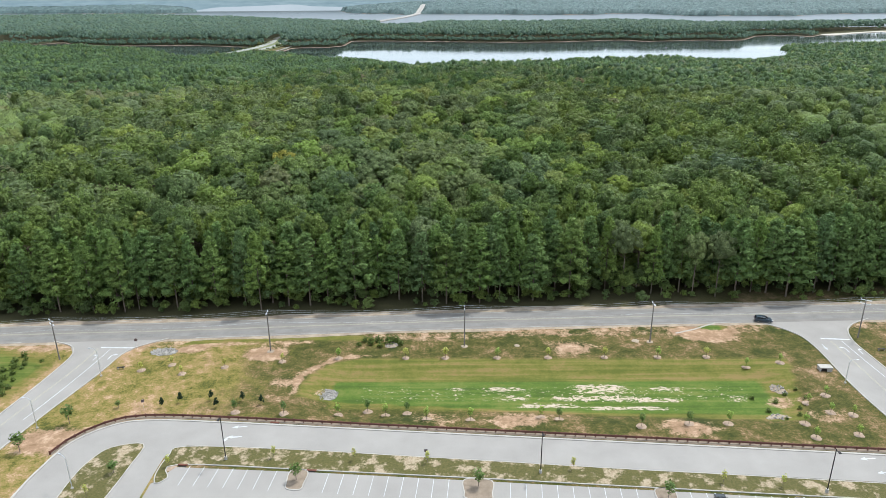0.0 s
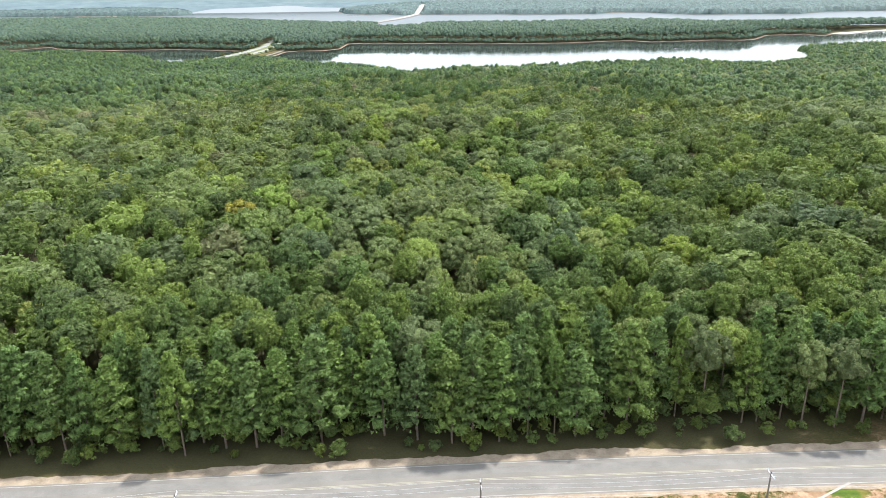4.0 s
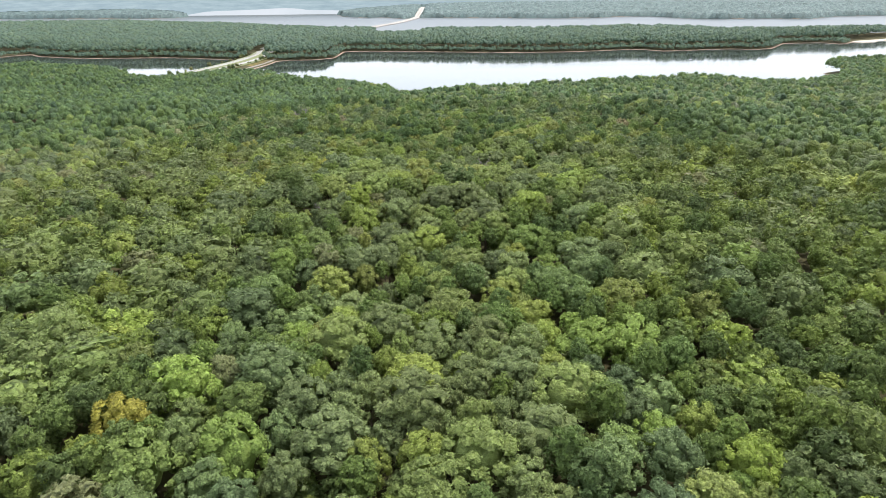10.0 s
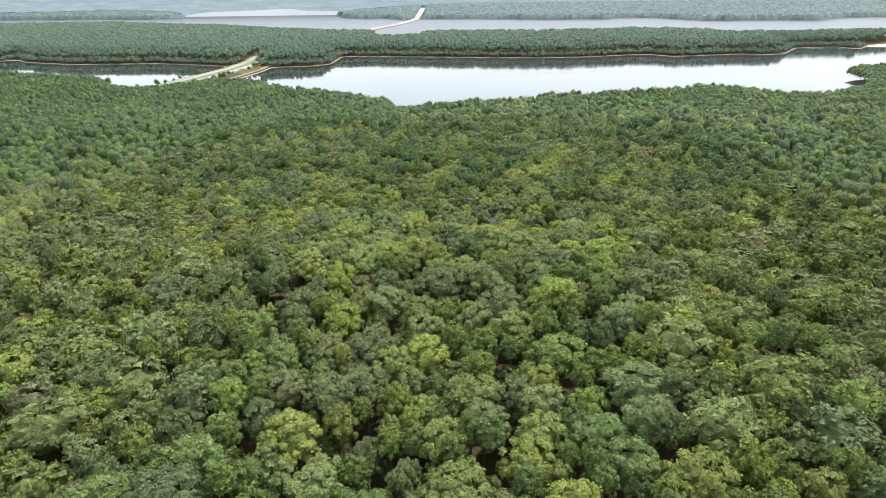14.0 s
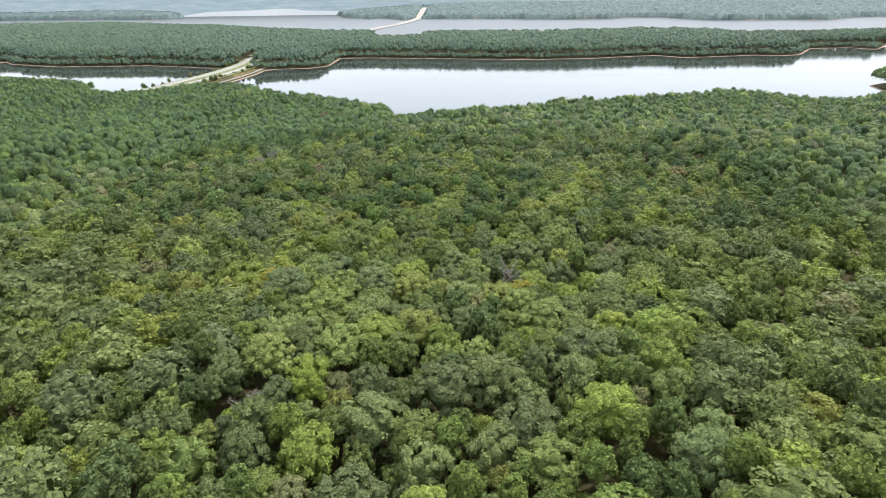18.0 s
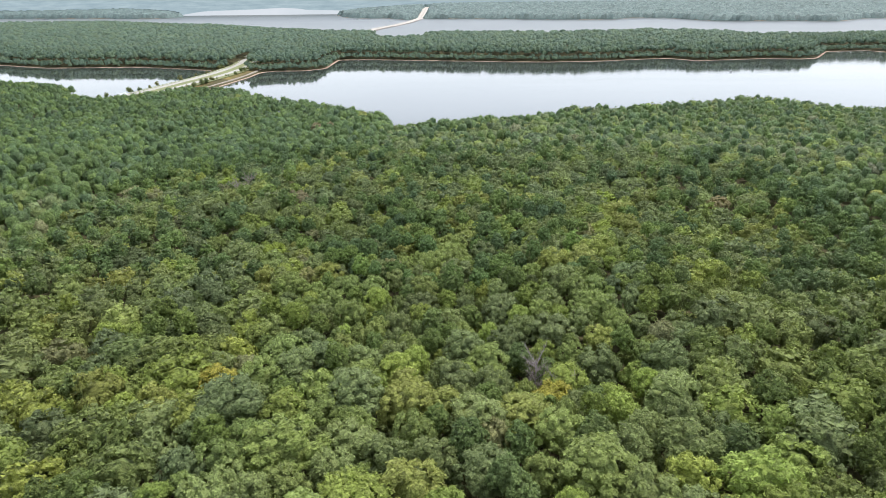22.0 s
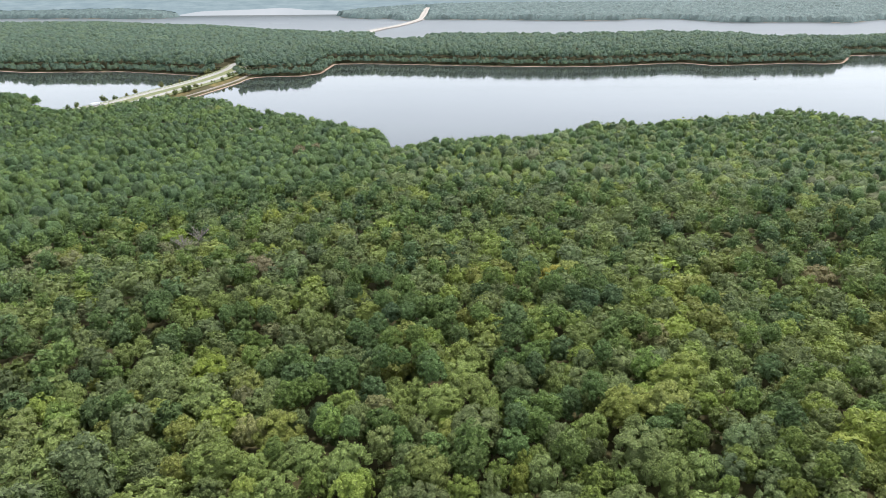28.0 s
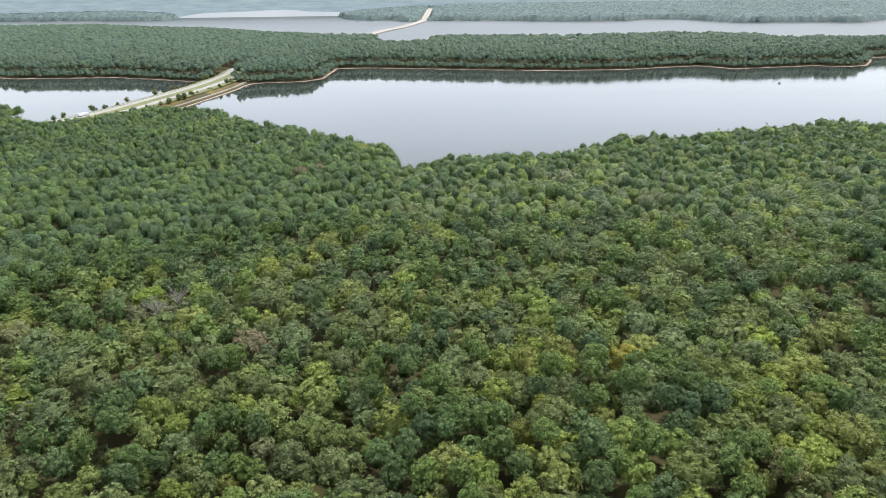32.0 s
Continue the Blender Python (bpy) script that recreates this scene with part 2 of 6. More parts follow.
def water_material():
    """Lake water: mirror-calm in the lee of the shores, ruffled by the wind on the open and far reaches."""
    m, n, l, p = nodes_of("lake_water", 0.09, 0.0, 0.5)
    l.new(ramp_of(n, l, noise_of(n, l, 0.004, 3), [(0.3, (0.030, 0.036, 0.033)), (0.7, (0.044, 0.050, 0.046))]), p.inputs["Base Color"])
    g = n.new("ShaderNodeNewGeometry")
    xyz = n.new("ShaderNodeSeparateXYZ")
    l.new(g.outputs["Position"], xyz.inputs[0])
    reach = n.new("ShaderNodeMapRange")
    reach.inputs[1].default_value, reach.inputs[2].default_value = 2000, 2700
    l.new(xyz.outputs[1], reach.inputs[0])
    open_lake = n.new("ShaderNodeMapRange")
    open_lake.inputs[1].default_value, open_lake.inputs[2].default_value = -260, 120
    open_lake.inputs[3].default_value, open_lake.inputs[4].default_value = 0.0, 0.22
    l.new(xyz.outputs[0], open_lake.inputs[0])
    streaks = n.new("ShaderNodeMapping")
    streaks.inputs["Scale"].default_value = (0.0016, 0.010, 1)
    gusts = n.new("ShaderNodeTexNoise")
    gusts.inputs["Scale"].default_value, gusts.inputs["Detail"].default_value, gusts.inputs["Roughness"].default_value = 1.0, 5, 0.6
    l.new(g.outputs["Position"], streaks.inputs[0])
    l.new(streaks.outputs[0], gusts.inputs["Vector"])
    wind = math_of(n, l, "ADD", math_of(n, l, "ADD", open_lake.outputs[0], reach.outputs[0]), math_of(n, l, "MULTIPLY", math_of(n, l, "SUBTRACT", gusts.outputs["Fac"], 0.42), 0.9), True)
    l.new(ramp_of(n, l, wind, [(0.05, (0.03, 0.03, 0.03)), (0.45, (0.10, 0.10, 0.10)), (1.0, (0.30, 0.30, 0.30))]), p.inputs["Roughness"])
    p.inputs["IOR"].default_value = 1.33
    stretch = n.new("ShaderNodeMapping")
    stretch.inputs["Scale"].default_value = (0.25, 0.5, 0.5)
    t = n.new("ShaderNodeTexNoise")
    t.inputs["Scale"].default_value, t.inputs["Detail"].default_value = 1.0, 5
    l.new(g.outputs["Position"], stretch.inputs[0])
    l.new(stretch.outputs[0], t.inputs["Vector"])
    bump_of(n, l, p, t.outputs["Fac"], 0.10, 0.10)
    return m


WATER = water_material()

# ---- building helpers ----


def thing(name, at, label, category, group="", turn=0.0):
    ob = new(name)
    ob.empty_display_size = 0.5
    ob.matrix_basis = pose(*at, 0, 0, turn)
    return tagged(ob, label, category, group)


def part(name, bm, material, parent, label="", smooth=False):
    """Links a bmesh as one mesh object under a thing or a part, in its parent's space."""
    me = bpy.data.meshes.new(name)
    bm.to_mesh(me)
    bm.free()
    if smooth:
        me.shade_smooth()
    me.materials.append(material)
    ob = new(name, me)
    ob.parent = parent
    if label:
        tagged(ob, label)
    return ob


def share(name, me, parent, m=None):
    ob = new(name, me)
    ob.parent = parent
    if m is not None:
        ob.matrix_basis = m
    return ob


def mesh_np(name, verts, faces, material, colour=None, attribute="leaf"):
    """A mesh from arrays: corners, faces of one size, and a colour for each face."""
    me = bpy.data.meshes.new(name)
    nf, k = faces.shape
    me.vertices.add(len(verts))
    me.vertices.foreach_set("co", np.ascontiguousarray(verts, dtype=np.float32).ravel())
    me.loops.add(nf * k)
    me.loops.foreach_set("vertex_index", np.ascontiguousarray(faces, dtype=np.int32).ravel())
    me.polygons.add(nf)
    me.polygons.foreach_set("loop_start", np.arange(0, nf * k, k, dtype=np.int32))
    me.update(calc_edges=True)
    if colour is not None:
        domain = "FACE" if len(colour) == nf else "POINT"
        c = np.ones((len(colour), 4), dtype=np.float32)
        c[:, :colour.shape[1]] = colour
        me.attributes.new(attribute, "FLOAT_COLOR", domain).data.foreach_set("color", c.ravel())
    me.materials.append(material)
    return me


def box(bm, x0, x1, y0, y1, z0, z1, bevel=0.0):
    r = bmesh.ops.create_cube(bm, size=1, matrix=Matrix.LocRotScale(((x0 + x1) / 2, (y0 + y1) / 2, (z0 + z1) / 2), None, (x1 - x0, y1 - y0, z1 - z0)))
    if bevel:
        es = {e for v in r["verts"] for e in v.link_edges}
        bmesh.ops.bevel(bm, geom=list(es), offset=bevel, segments=2, affect="EDGES", profile=0.5)
    return bm


def rod(bm, a, b, r0, r1=None, sides=8):
    a, b = Vector(a), Vector(b)
    d = b - a
    m = Matrix.Translation((a + b) / 2) @ d.to_track_quat("Z", "Y").to_matrix().to_4x4()
    bmesh.ops.create_cone(bm, cap_ends=True, segments=sides, radius1=r0, radius2=r0 if r1 is None else r1, depth=d.length, matrix=m)
    return bm


def curve_through(pts, steps=8, closed=False):
    """A smooth line (Catmull-Rom) through a few plan points."""
    out, n = [], len(pts)
    for i in range(n if closed else n - 1):
        a, b, c, d = [Vector(pts[j % n] if closed else pts[min(max(j, 0), n - 1)]) for j in (i - 1, i, i + 1, i + 2)]
        for s in range(steps):
            t = s / steps
            out.append(0.5 * (2 * b + (c - a) * t + (2 * a - 5 * b + 4 * c - d) * t * t + (3 * b - a - 3 * c + d) * t ** 3))
    if not closed:
        out.append(Vector(pts[-1]))
    return out


def slab(pts, z0, z1):
    """A flat piece of ground cover with an edge."""
    bm = bmesh.new()
    f = bm.faces.new([bm.verts.new((p[0], p[1], z1)) for p in pts])
    if f.normal.z < 0 or f.calc_area() and (f.normal_update() or f.normal.z < 0):
        f.normal_flip()
    r = bmesh.ops.extrude_face_region(bm, geom=[f])
    bmesh.ops.translate(bm, verts=[v for v in r["geom"] if isinstance(v, bmesh.types.BMVert)], vec=(0, 0, 0))
    for v in f.verts:
        v.co.z = z0
    bmesh.ops.recalc_face_normals(bm, faces=bm.faces)
    return bm


def ribbon(line, left, right, z0, z1):
    """A strip along a plan line, from left to right of it; z0, z1 may be numbers or lists along the line."""
    bm = bmesh.new()
    n, rows = len(line), []
    for i, p in enumerate(line):
        t = (line[min(i + 1, n - 1)] - line[max(i - 1, 0)]).normalized()
        s = Vector((t.y, -t.x))
        a, b = p.xy - s * left, p.xy + s * right
        lo, hi = (z[i] if isinstance(z, list) else z for z in (z0, z1))
        rows.append([bm.verts.new((*q, z)) for q, z in ((a, lo), (a, hi), (b, hi), (b, lo))])
    for u, v in zip(rows, rows[1:]):
        for k in range(4):
            bm.faces.new((u[k], u[(k + 1) % 4], v[(k + 1) % 4], v[k]))
    for r in (rows[0], rows[-1]):
        bm.faces.new(r)
    bmesh.ops.recalc_face_normals(bm, faces=bm.faces)
    return bm


def structure(name, bm, material, label, category):
    me = bpy.data.meshes.new(name)
    bm.to_mesh(me)
    bm.free()
    me.materials.append(material)
    return tagged(new(name, me), label, category, kind="structure")

# ---- the land: one sheet of ground from the school over the wooded hill and the lake to the far shores ----
LAKE = -35.0
SHORE = [(-5000, 1500), (-1200, 1420), (-825, 1332), (-655, 1268), (-520, 1240), (-486, 1236), (-440, 1150), (-400, 1152), (-355, 1238), (-280, 1234),
         (-215, 1152), (-170, 1120), (-110, 1064), (-64, 1022), (-50, 955), (-20, 982), (70, 998), (120, 1060), (185, 1056), (250, 1086),
         (345, 1126), (386, 1050), (432, 1030), (520, 1104), (580, 1180), (604, 1292), (640, 1324), (850, 1394), (1300, 1474), (5000, 1600),
         (5000, -3000), (-5000, -3000)]
ISLE = [(-5000, 1760), (-1091, 1756), (-1029, 1769), (-995, 1865), (-939, 1798), (-800, 1728), (-620, 1732), (-500, 1680), (-360, 1602),
        (-323, 1632), (-267, 1634), (-233, 1677), (-234, 1840), (-180, 1844), (-39, 1808), (85, 1775), (185, 1757), (287, 1762),
        (441, 1814), (485, 1752), (644, 1790), (692, 1768), (740, 1785), (800, 1880), (834, 1936), (930, 1949), (954, 1880),
        (1040, 1987), (1288, 2125), (1900, 2280)]
ISLE_BACK = [(2600, 2500), (1029, 2250), (914, 2200), (905, 2320), (800, 2230), (795, 2384), (568, 2470), (281, 2400), (-17, 2460),
             (-96, 2480), (-100, 2270), (-185, 2255), (-210, 2550), (-261, 2570), (-310, 2540), (-363, 2590), (-541, 2720), (-810, 3030),
             (-1066, 3176), (-1601, 3610), (-1930, 3545), (-5000, 3500)]
FAR_EAST = [(-700, 5400), (-680, 4700), (-640, 4600), (-599, 4379), (-451, 4178), (-348, 4206), (-226, 3927), (-108, 4045),
            (-45, 4030), (254, 3940), (494, 3790), (768, 3765), (876, 3900), (1028, 3870), (1139, 3478), (1461, 3433), (1591, 3345), (1856, 3600),
            (2600, 3650), (6000, 3800), (6000, 5400)]
FAR_WEST = [(-6000, 4790), (-3000, 4740), (-2486, 4690), (-2090, 4576), (-1752, 4439), (-1626, 4520), (-1602, 4720), (-1690, 4800), (-1720, 5400), (-6000, 5400)]
FAR_ROAD = [(-318, 2700), (-290, 2980), (-263, 3176), (-230, 3331), (-184, 3697), (-150, 4156), (-148, 4560), (-146, 4700), (-140, 4900)]
SAND_WEST = [(-1300, 1790), (-1180, 1772), (-1103, 1768), (-1040, 1800), (-987, 1882), (-1010, 1866), (-1060, 1846), (-1120, 1846), (-1300, 1850)]
SAND_EAST = [(905, 1950), (990, 1958), (1036, 1930), (1110, 1990), (1230, 2060), (1420, 2130), (1420, 2190), (1200, 2120), (1060, 2030), (980, 1990)]
CAUSEWAY = [(-480, 1100), (-463, 1195), (-429, 1280), (-411, 1400), (-394, 1550), (-396, 1703), (-424, 1900), (-400, 2150), (-345, 2500), (-318, 2700)]


def inside_by(x, y, poly):
    """How far points lie inside an outline in plan, negative outside."""
    d = np.full(x.shape, 1e9)
    odd = np.zeros(x.shape, bool)
    for (ax, ay), (bx, by) in zip(poly, poly[1:] + poly[:1]):
        ex, ey = bx - ax, by - ay
        t = np.clip(((x - ax) * ex + (y - ay) * ey) / (ex * ex + ey * ey), 0, 1)
        d = np.minimum(d, np.hypot(x - ax - t * ex, y - ay - t * ey))
        if ay != by:
            odd ^= ((ay > y) != (by > y)) & (x < ax + (y - ay) * ex / (by - ay))
    return np.where(odd, d, -d)


def off_line(x, y, line):
    d = np.full(x.shape, 1e9)
    for (ax, ay), (bx, by) in zip(line, line[1:]):
        ex, ey = bx - ax, by - ay
        t = np.clip(((x - ax) * ex + (y - ay) * ey) / (ex * ex + ey * ey), 0, 1)
        d = np.minimum(d, np.hypot(x - ax - t * ex, y - ay - t * ey))
    return d


def waves(x, y, length, seed):
    """Smooth unevenness between about -1 and 1."""
    r = np.random.RandomState(seed)
    out = 0
    for k in range(5):
        a, f, p = r.uniform(0, 6.28), 6.28 / length * r.uniform(0.6, 1.8), r.uniform(0, 6.28)
        out = out + np.sin((x * math.cos(a) + y * math.sin(a)) * f + p)
    return out / 3.2


def smooth_step(v, a, b):
    t = np.clip((v - a) / (b - a), 0, 1)
    return t * t * (3 - 2 * t)


def basin(x, y):
    """How deep in the dry pond: 0 on its rim, 1 on its floor. A long rounded trough."""
    cx = np.clip(x, -15, 74)
    return 1 - smooth_step(np.hypot(x - cx, (y - (130.2 - 0.01 * x)) * 1.0), 7.0, 13.5)


# spurs and hollows of the wooded hill: place, breadth, rise
SPURS = [(-15, 262, 50, 5.0), (78, 290, 40, -5.0), (-84, 310, 38, -4.0), (108, 420, 55, -12.0), (-112, 410, 48, -5.0), (-48, 447, 38, 4.0),
         (32, 479, 24, -5.5), (86, 508, 38, 4.5), (-64, 604, 34, -5.0), (52, 600, 50, 3.5), (0, 720, 110, 3.0), (-70, 388, 30, 1.5)]


def height(x, y):
    hill = np.interp(y, [-3000, 182, 215, 280, 340, 415, 480, 600, 750, 930, 1000, 1150, 1600], [0, 0, 0, 3, 4, 7, -3, -10, -14, -27, -31, -33, -33])
    wild = smooth_step(y, 185, 330)
    hill = hill + wild * (3.2 * waves(x, y, 260, 3) + 1.5 * waves(x, y, 110, 5))
    hill = hill - wild * 6 * smooth_step(np.abs(x + 20), 120, 420) * (y < 700)
    for cx, cy, wide, rise in SPURS:
        hill = hill + wild * rise * np.exp(-((x - cx) ** 2 + (y - cy) ** 2) / (wide * wide))
    inl = inside_by(x, y, SHORE)
    knoll = smooth_step(-x, 380, 500) * smooth_step(y, 950, 1080)
    hill = hill + 11 * knoll
    main = np.minimum(hill, LAKE + 0.5 + (0.10 + 0.3 * knoll) * inl + 0.002 * np.maximum(inl, 0) ** 2)
    main = np.where(inl > 0, np.maximum(main, LAKE + 0.4 + 0.03 * np.minimum(inl, 40)), LAKE - 0.2 + np.maximum(inl * 0.12, -4))
    ini = inside_by(x, y, ISLE + ISLE_BACK)
    isle = np.where(ini > 0, LAKE + 0.2 + np.minimum(ini * 0.10, 9), LAKE - 0.2 + np.maximum(ini * 0.15, -4))
    far = np.full(x.shape, LAKE - 4.0)
    for poly in (FAR_EAST, FAR_WEST):
        inf = inside_by(x, y, poly)
        far = np.maximum(far, np.where(inf > 0, LAKE + 1.0 + np.minimum(inf * 0.04, 6) + 0.062 * np.minimum(np.maximum(y - 4080, 0), 0.9 * inf), LAKE - 4))
    c = off_line(x, y, CAUSEWAY)
    bank = np.where(c < 27, LAKE + 7.0, LAKE + 7.0 - (c - 27) * 0.32)
    bank = np.where((y > 1080) & (y < 2720), np.maximum(bank, LAKE - 4), LAKE - 4)
    h = np.maximum(np.maximum(main, isle), np.maximum(far, bank))
    h = np.where((c < 27) & (y > 1150), LAKE + 7.0, h)
    return h - 1.3 * basin(x, y)


def grid_lines(*spans):
    out = []
    for a, b, step in spans:
        out += list(np.arange(a, b, step))
    return np.array(out)


def build_ground():
    gx = grid_lines((-6000, -2000, 200), (-2000, -1200, 40), (-1200, -130, 18), (-130, 140, 1.5), (140, 1100, 18), (1100, 2000, 40), (2000, 6001, 200))
    gy = grid_lines((-3000, -100, 290), (-100, 100, 10), (100, 175, 1.0), (175, 1420, 16), (1420, 2620, 13), (2620, 4860, 40), (4860, 5000, 20), (5000, 5400, 40), (5400, 6001, 200))
    x, y = np.meshgrid(gx, gy)
    z = height(x, y)
    # cover: mown green, bare soil, leaf litter, straw
    rim = np.where(y > 131, 144.2 - 0.004 * x - y, y - 125.2 + 0.088 * x)
    ends = np.minimum(x + 28.3, 87.5 - x - 0.28 * (144 - y))
    lawn = np.minimum(np.minimum(rim, ends), 13.5 - np.hypot(np.minimum(x + 15, 0), (y - 131) * 1.02))
    floor_y = np.minimum(135.7 - y, y - 124.0 + 0.03 * x)
    floor_in = np.minimum(floor_y, np.minimum(x + 21, 77 - x))
    mown = np.clip(0.62 * smooth_step(lawn, -0.3, 0.5) + 0.38 * smooth_step(floor_in, -0.6, 0.6), 0, 1)
    mown = np.maximum(mown, 0.84 * smooth_step(x - 0.25 * (y - 135), -90, -95) * smooth_step(y + 0.4 * (x + 95), 147, 142) * (y > 100))
    ditch = off_line(x, y, [(-63, 151), (-59, 153.4), (-47, 155), (-35, 155.4), (-18, 155.2), (-12, 151.5)])
    mown = np.maximum(mown, 0.66 * smooth_step(ditch, 1.8, 0.4))
    mown = np.maximum(mown, 0.9 * smooth_step(np.hypot(x - 75, (y - 160.5) * 1.6), 4.5, 2.5))
    bare = np.clip(0.33 - 0.40 * mown, 0, 1)
    bare = bare + 0.20 * smooth_step(np.abs(lawn + 1.6), 1.3, 0.4) * smooth_step(-x, 5, 18) * (y > 128)
    bare = bare + 0.14 * smooth_step(np.abs(y - 157 - 0.05 * x), 5, 2) + 0.05 * smooth_step(x, -30, -70)
    for bx, by, br, much in ((-40, 147, 8, 0.35), (-60, 150, 7, 0.25), (72, 157, 11, 0.35), (36, 150, 9, 0.22), (-75, 112, 12, 0.25), (-32, 134, 6, 0.2), (20, 119, 9, 0.25), (55, 116, 9, 0.22), (78, 127, 8, 0.42), (84, 120, 8, 0.12), (-24, 131, 6, 0.35), (0, 120, 10, 0.15)):
        bare = bare + much * smooth_step(np.hypot(x - bx, (y - by) * 1.7), br, 0.3 * br)
    bare = np.where(y < 90, 0.3, bare)
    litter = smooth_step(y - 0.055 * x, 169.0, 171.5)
    open_strip = off_line(x, y, CAUSEWAY) < 30
    open_strip &= (y > 1120) & (y < 1690)
    litter = np.where(open_strip, 0.0, litter)
    bare = np.where(open_strip, 0.22, bare)
    mown = np.where(open_strip, 0.5, mown)
    straw = np.zeros(x.shape)
    for sy, slope, x0, x1, wide, much in ((132.6, 0.0, 2, 12, 1.8, 0.97), (132.4, 0.0, 11, 26, 2.0, 1.0), (132.3, 0.0, 25, 31, 1.8, 0.97), (132.5, 0.0, 31, 49, 3.0, 1.02), (132.6, 0.0, 48, 62, 1.8, 0.98), (128.4, 0.0, 14, 27, 1.6, 0.97),
                                          (128.4, -0.02, 26, 60, 1.7, 1.03), (125.8, -0.05, 18, 58, 1.5, 1.03), (128.0, 0, 64, 75, 1.7, 0.98), (130.3, 0, -18, 76, 5.5, 0.80)):
        straw = np.maximum(straw, much * smooth_step(np.abs(y - sy - slope * (x - x0)), wide, 0.5 * wide) * smooth_step(x, x0 - 2, x0 + 4) * smooth_step(x, x1 + 2, x1 - 5))
    straw = np.maximum(straw, 0.50 * (y < 150) * (lawn < -0.3))
    cover = np.stack([mown, np.clip(bare, 0, 1), litter, straw], -1).reshape(-1, 4)
    n, k = len(gy), len(gx)
    i = np.arange(n * k).reshape(n, k)
    faces = np.stack([i[:-1, :-1], i[:-1, 1:], i[1:, 1:], i[1:, :-1]], -1).reshape(-1, 4)
    me = mesh_np("ground", np.stack([x, y, z], -1).reshape(-1, 3), faces, GROUND, cover, "cover")
    me.shade_smooth()
    tagged(new("ground", me), "grass, bare soil and wooded ground falling to a lake", "ground", kind="structure")


build_ground()
bm = bmesh.new()
bm.faces.new([bm.verts.new(p) for p in ((-6000, 900, LAKE), (6000, 900, LAKE), (6000, 5900, LAKE), (-6000, 5900, LAKE))])
structure("water", bm, WATER, "calm grey lake that mirrors the hazy sky", "water")


def build_backdrop():
    """Hazy distance beyond the last shores: a plain upright sheet, painted as low wooded land."""
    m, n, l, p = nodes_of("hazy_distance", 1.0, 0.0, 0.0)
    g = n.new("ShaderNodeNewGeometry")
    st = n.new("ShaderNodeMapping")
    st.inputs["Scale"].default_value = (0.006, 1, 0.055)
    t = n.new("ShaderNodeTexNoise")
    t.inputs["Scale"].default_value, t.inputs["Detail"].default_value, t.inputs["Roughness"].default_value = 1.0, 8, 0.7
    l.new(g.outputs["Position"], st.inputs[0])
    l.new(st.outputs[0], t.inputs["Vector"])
    # haze is painted into the land's colour, and the sheet glows with it
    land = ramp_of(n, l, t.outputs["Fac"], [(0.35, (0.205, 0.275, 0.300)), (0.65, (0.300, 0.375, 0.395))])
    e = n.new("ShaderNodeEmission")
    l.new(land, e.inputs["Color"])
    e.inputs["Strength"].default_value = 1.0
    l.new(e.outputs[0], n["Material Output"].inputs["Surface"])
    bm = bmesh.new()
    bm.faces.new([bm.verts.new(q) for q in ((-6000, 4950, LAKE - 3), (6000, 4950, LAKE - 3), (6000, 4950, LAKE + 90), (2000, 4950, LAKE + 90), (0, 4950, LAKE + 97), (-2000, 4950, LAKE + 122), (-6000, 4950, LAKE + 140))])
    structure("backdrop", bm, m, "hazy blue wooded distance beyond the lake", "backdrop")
    # added upright sheet whose glow stands in for the lake's last bright, hazy reach
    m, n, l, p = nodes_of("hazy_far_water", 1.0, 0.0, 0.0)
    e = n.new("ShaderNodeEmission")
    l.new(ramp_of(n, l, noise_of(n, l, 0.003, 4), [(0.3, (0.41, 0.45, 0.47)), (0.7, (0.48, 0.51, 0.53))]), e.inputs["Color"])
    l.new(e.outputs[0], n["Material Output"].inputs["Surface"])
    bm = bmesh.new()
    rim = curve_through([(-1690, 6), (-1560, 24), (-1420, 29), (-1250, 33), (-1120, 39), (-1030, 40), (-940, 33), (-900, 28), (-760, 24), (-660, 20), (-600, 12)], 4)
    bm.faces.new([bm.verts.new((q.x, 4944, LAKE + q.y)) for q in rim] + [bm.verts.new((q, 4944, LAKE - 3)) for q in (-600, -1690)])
    structure("backdrop_water", bm, m, "glowing pale sheet standing in for the farthest hazy water", "backdrop")


build_backdrop()

# ---- the woods ----


def unit(v):
    return v / np.linalg.norm(v, axis=-1, keepdims=True).clip(1e-9)


def cube_ball(cuts):
    """A ball of quads."""
    u = np.linspace(-1, 1, cuts + 1)
    a, b = np.meshgrid(u, u)
    i = np.arange((cuts + 1) ** 2).reshape(cuts + 1, cuts + 1)
    q = np.stack([i[:-1, :-1], i[:-1, 1:], i[1:, 1:], i[1:, :-1]], -1).reshape(-1, 4)
    vs, fs = [], []
    for ax in range(3):
        for s in (-1, 1):
            p = np.stack([a * 1.0, b * s, np.full(a.shape, s * 1.0)], -1).reshape(-1, 3)
            vs.append(np.roll(p, ax, 1))
            fs.append(q + len(fs) * len(p))
    v, f = unit(np.concatenate(vs)), np.concatenate(fs)
    _, first, back = np.unique(np.round(v, 5) + 0.0, axis=0, return_index=True, return_inverse=True)
    return v[first], back.reshape(-1)[f]


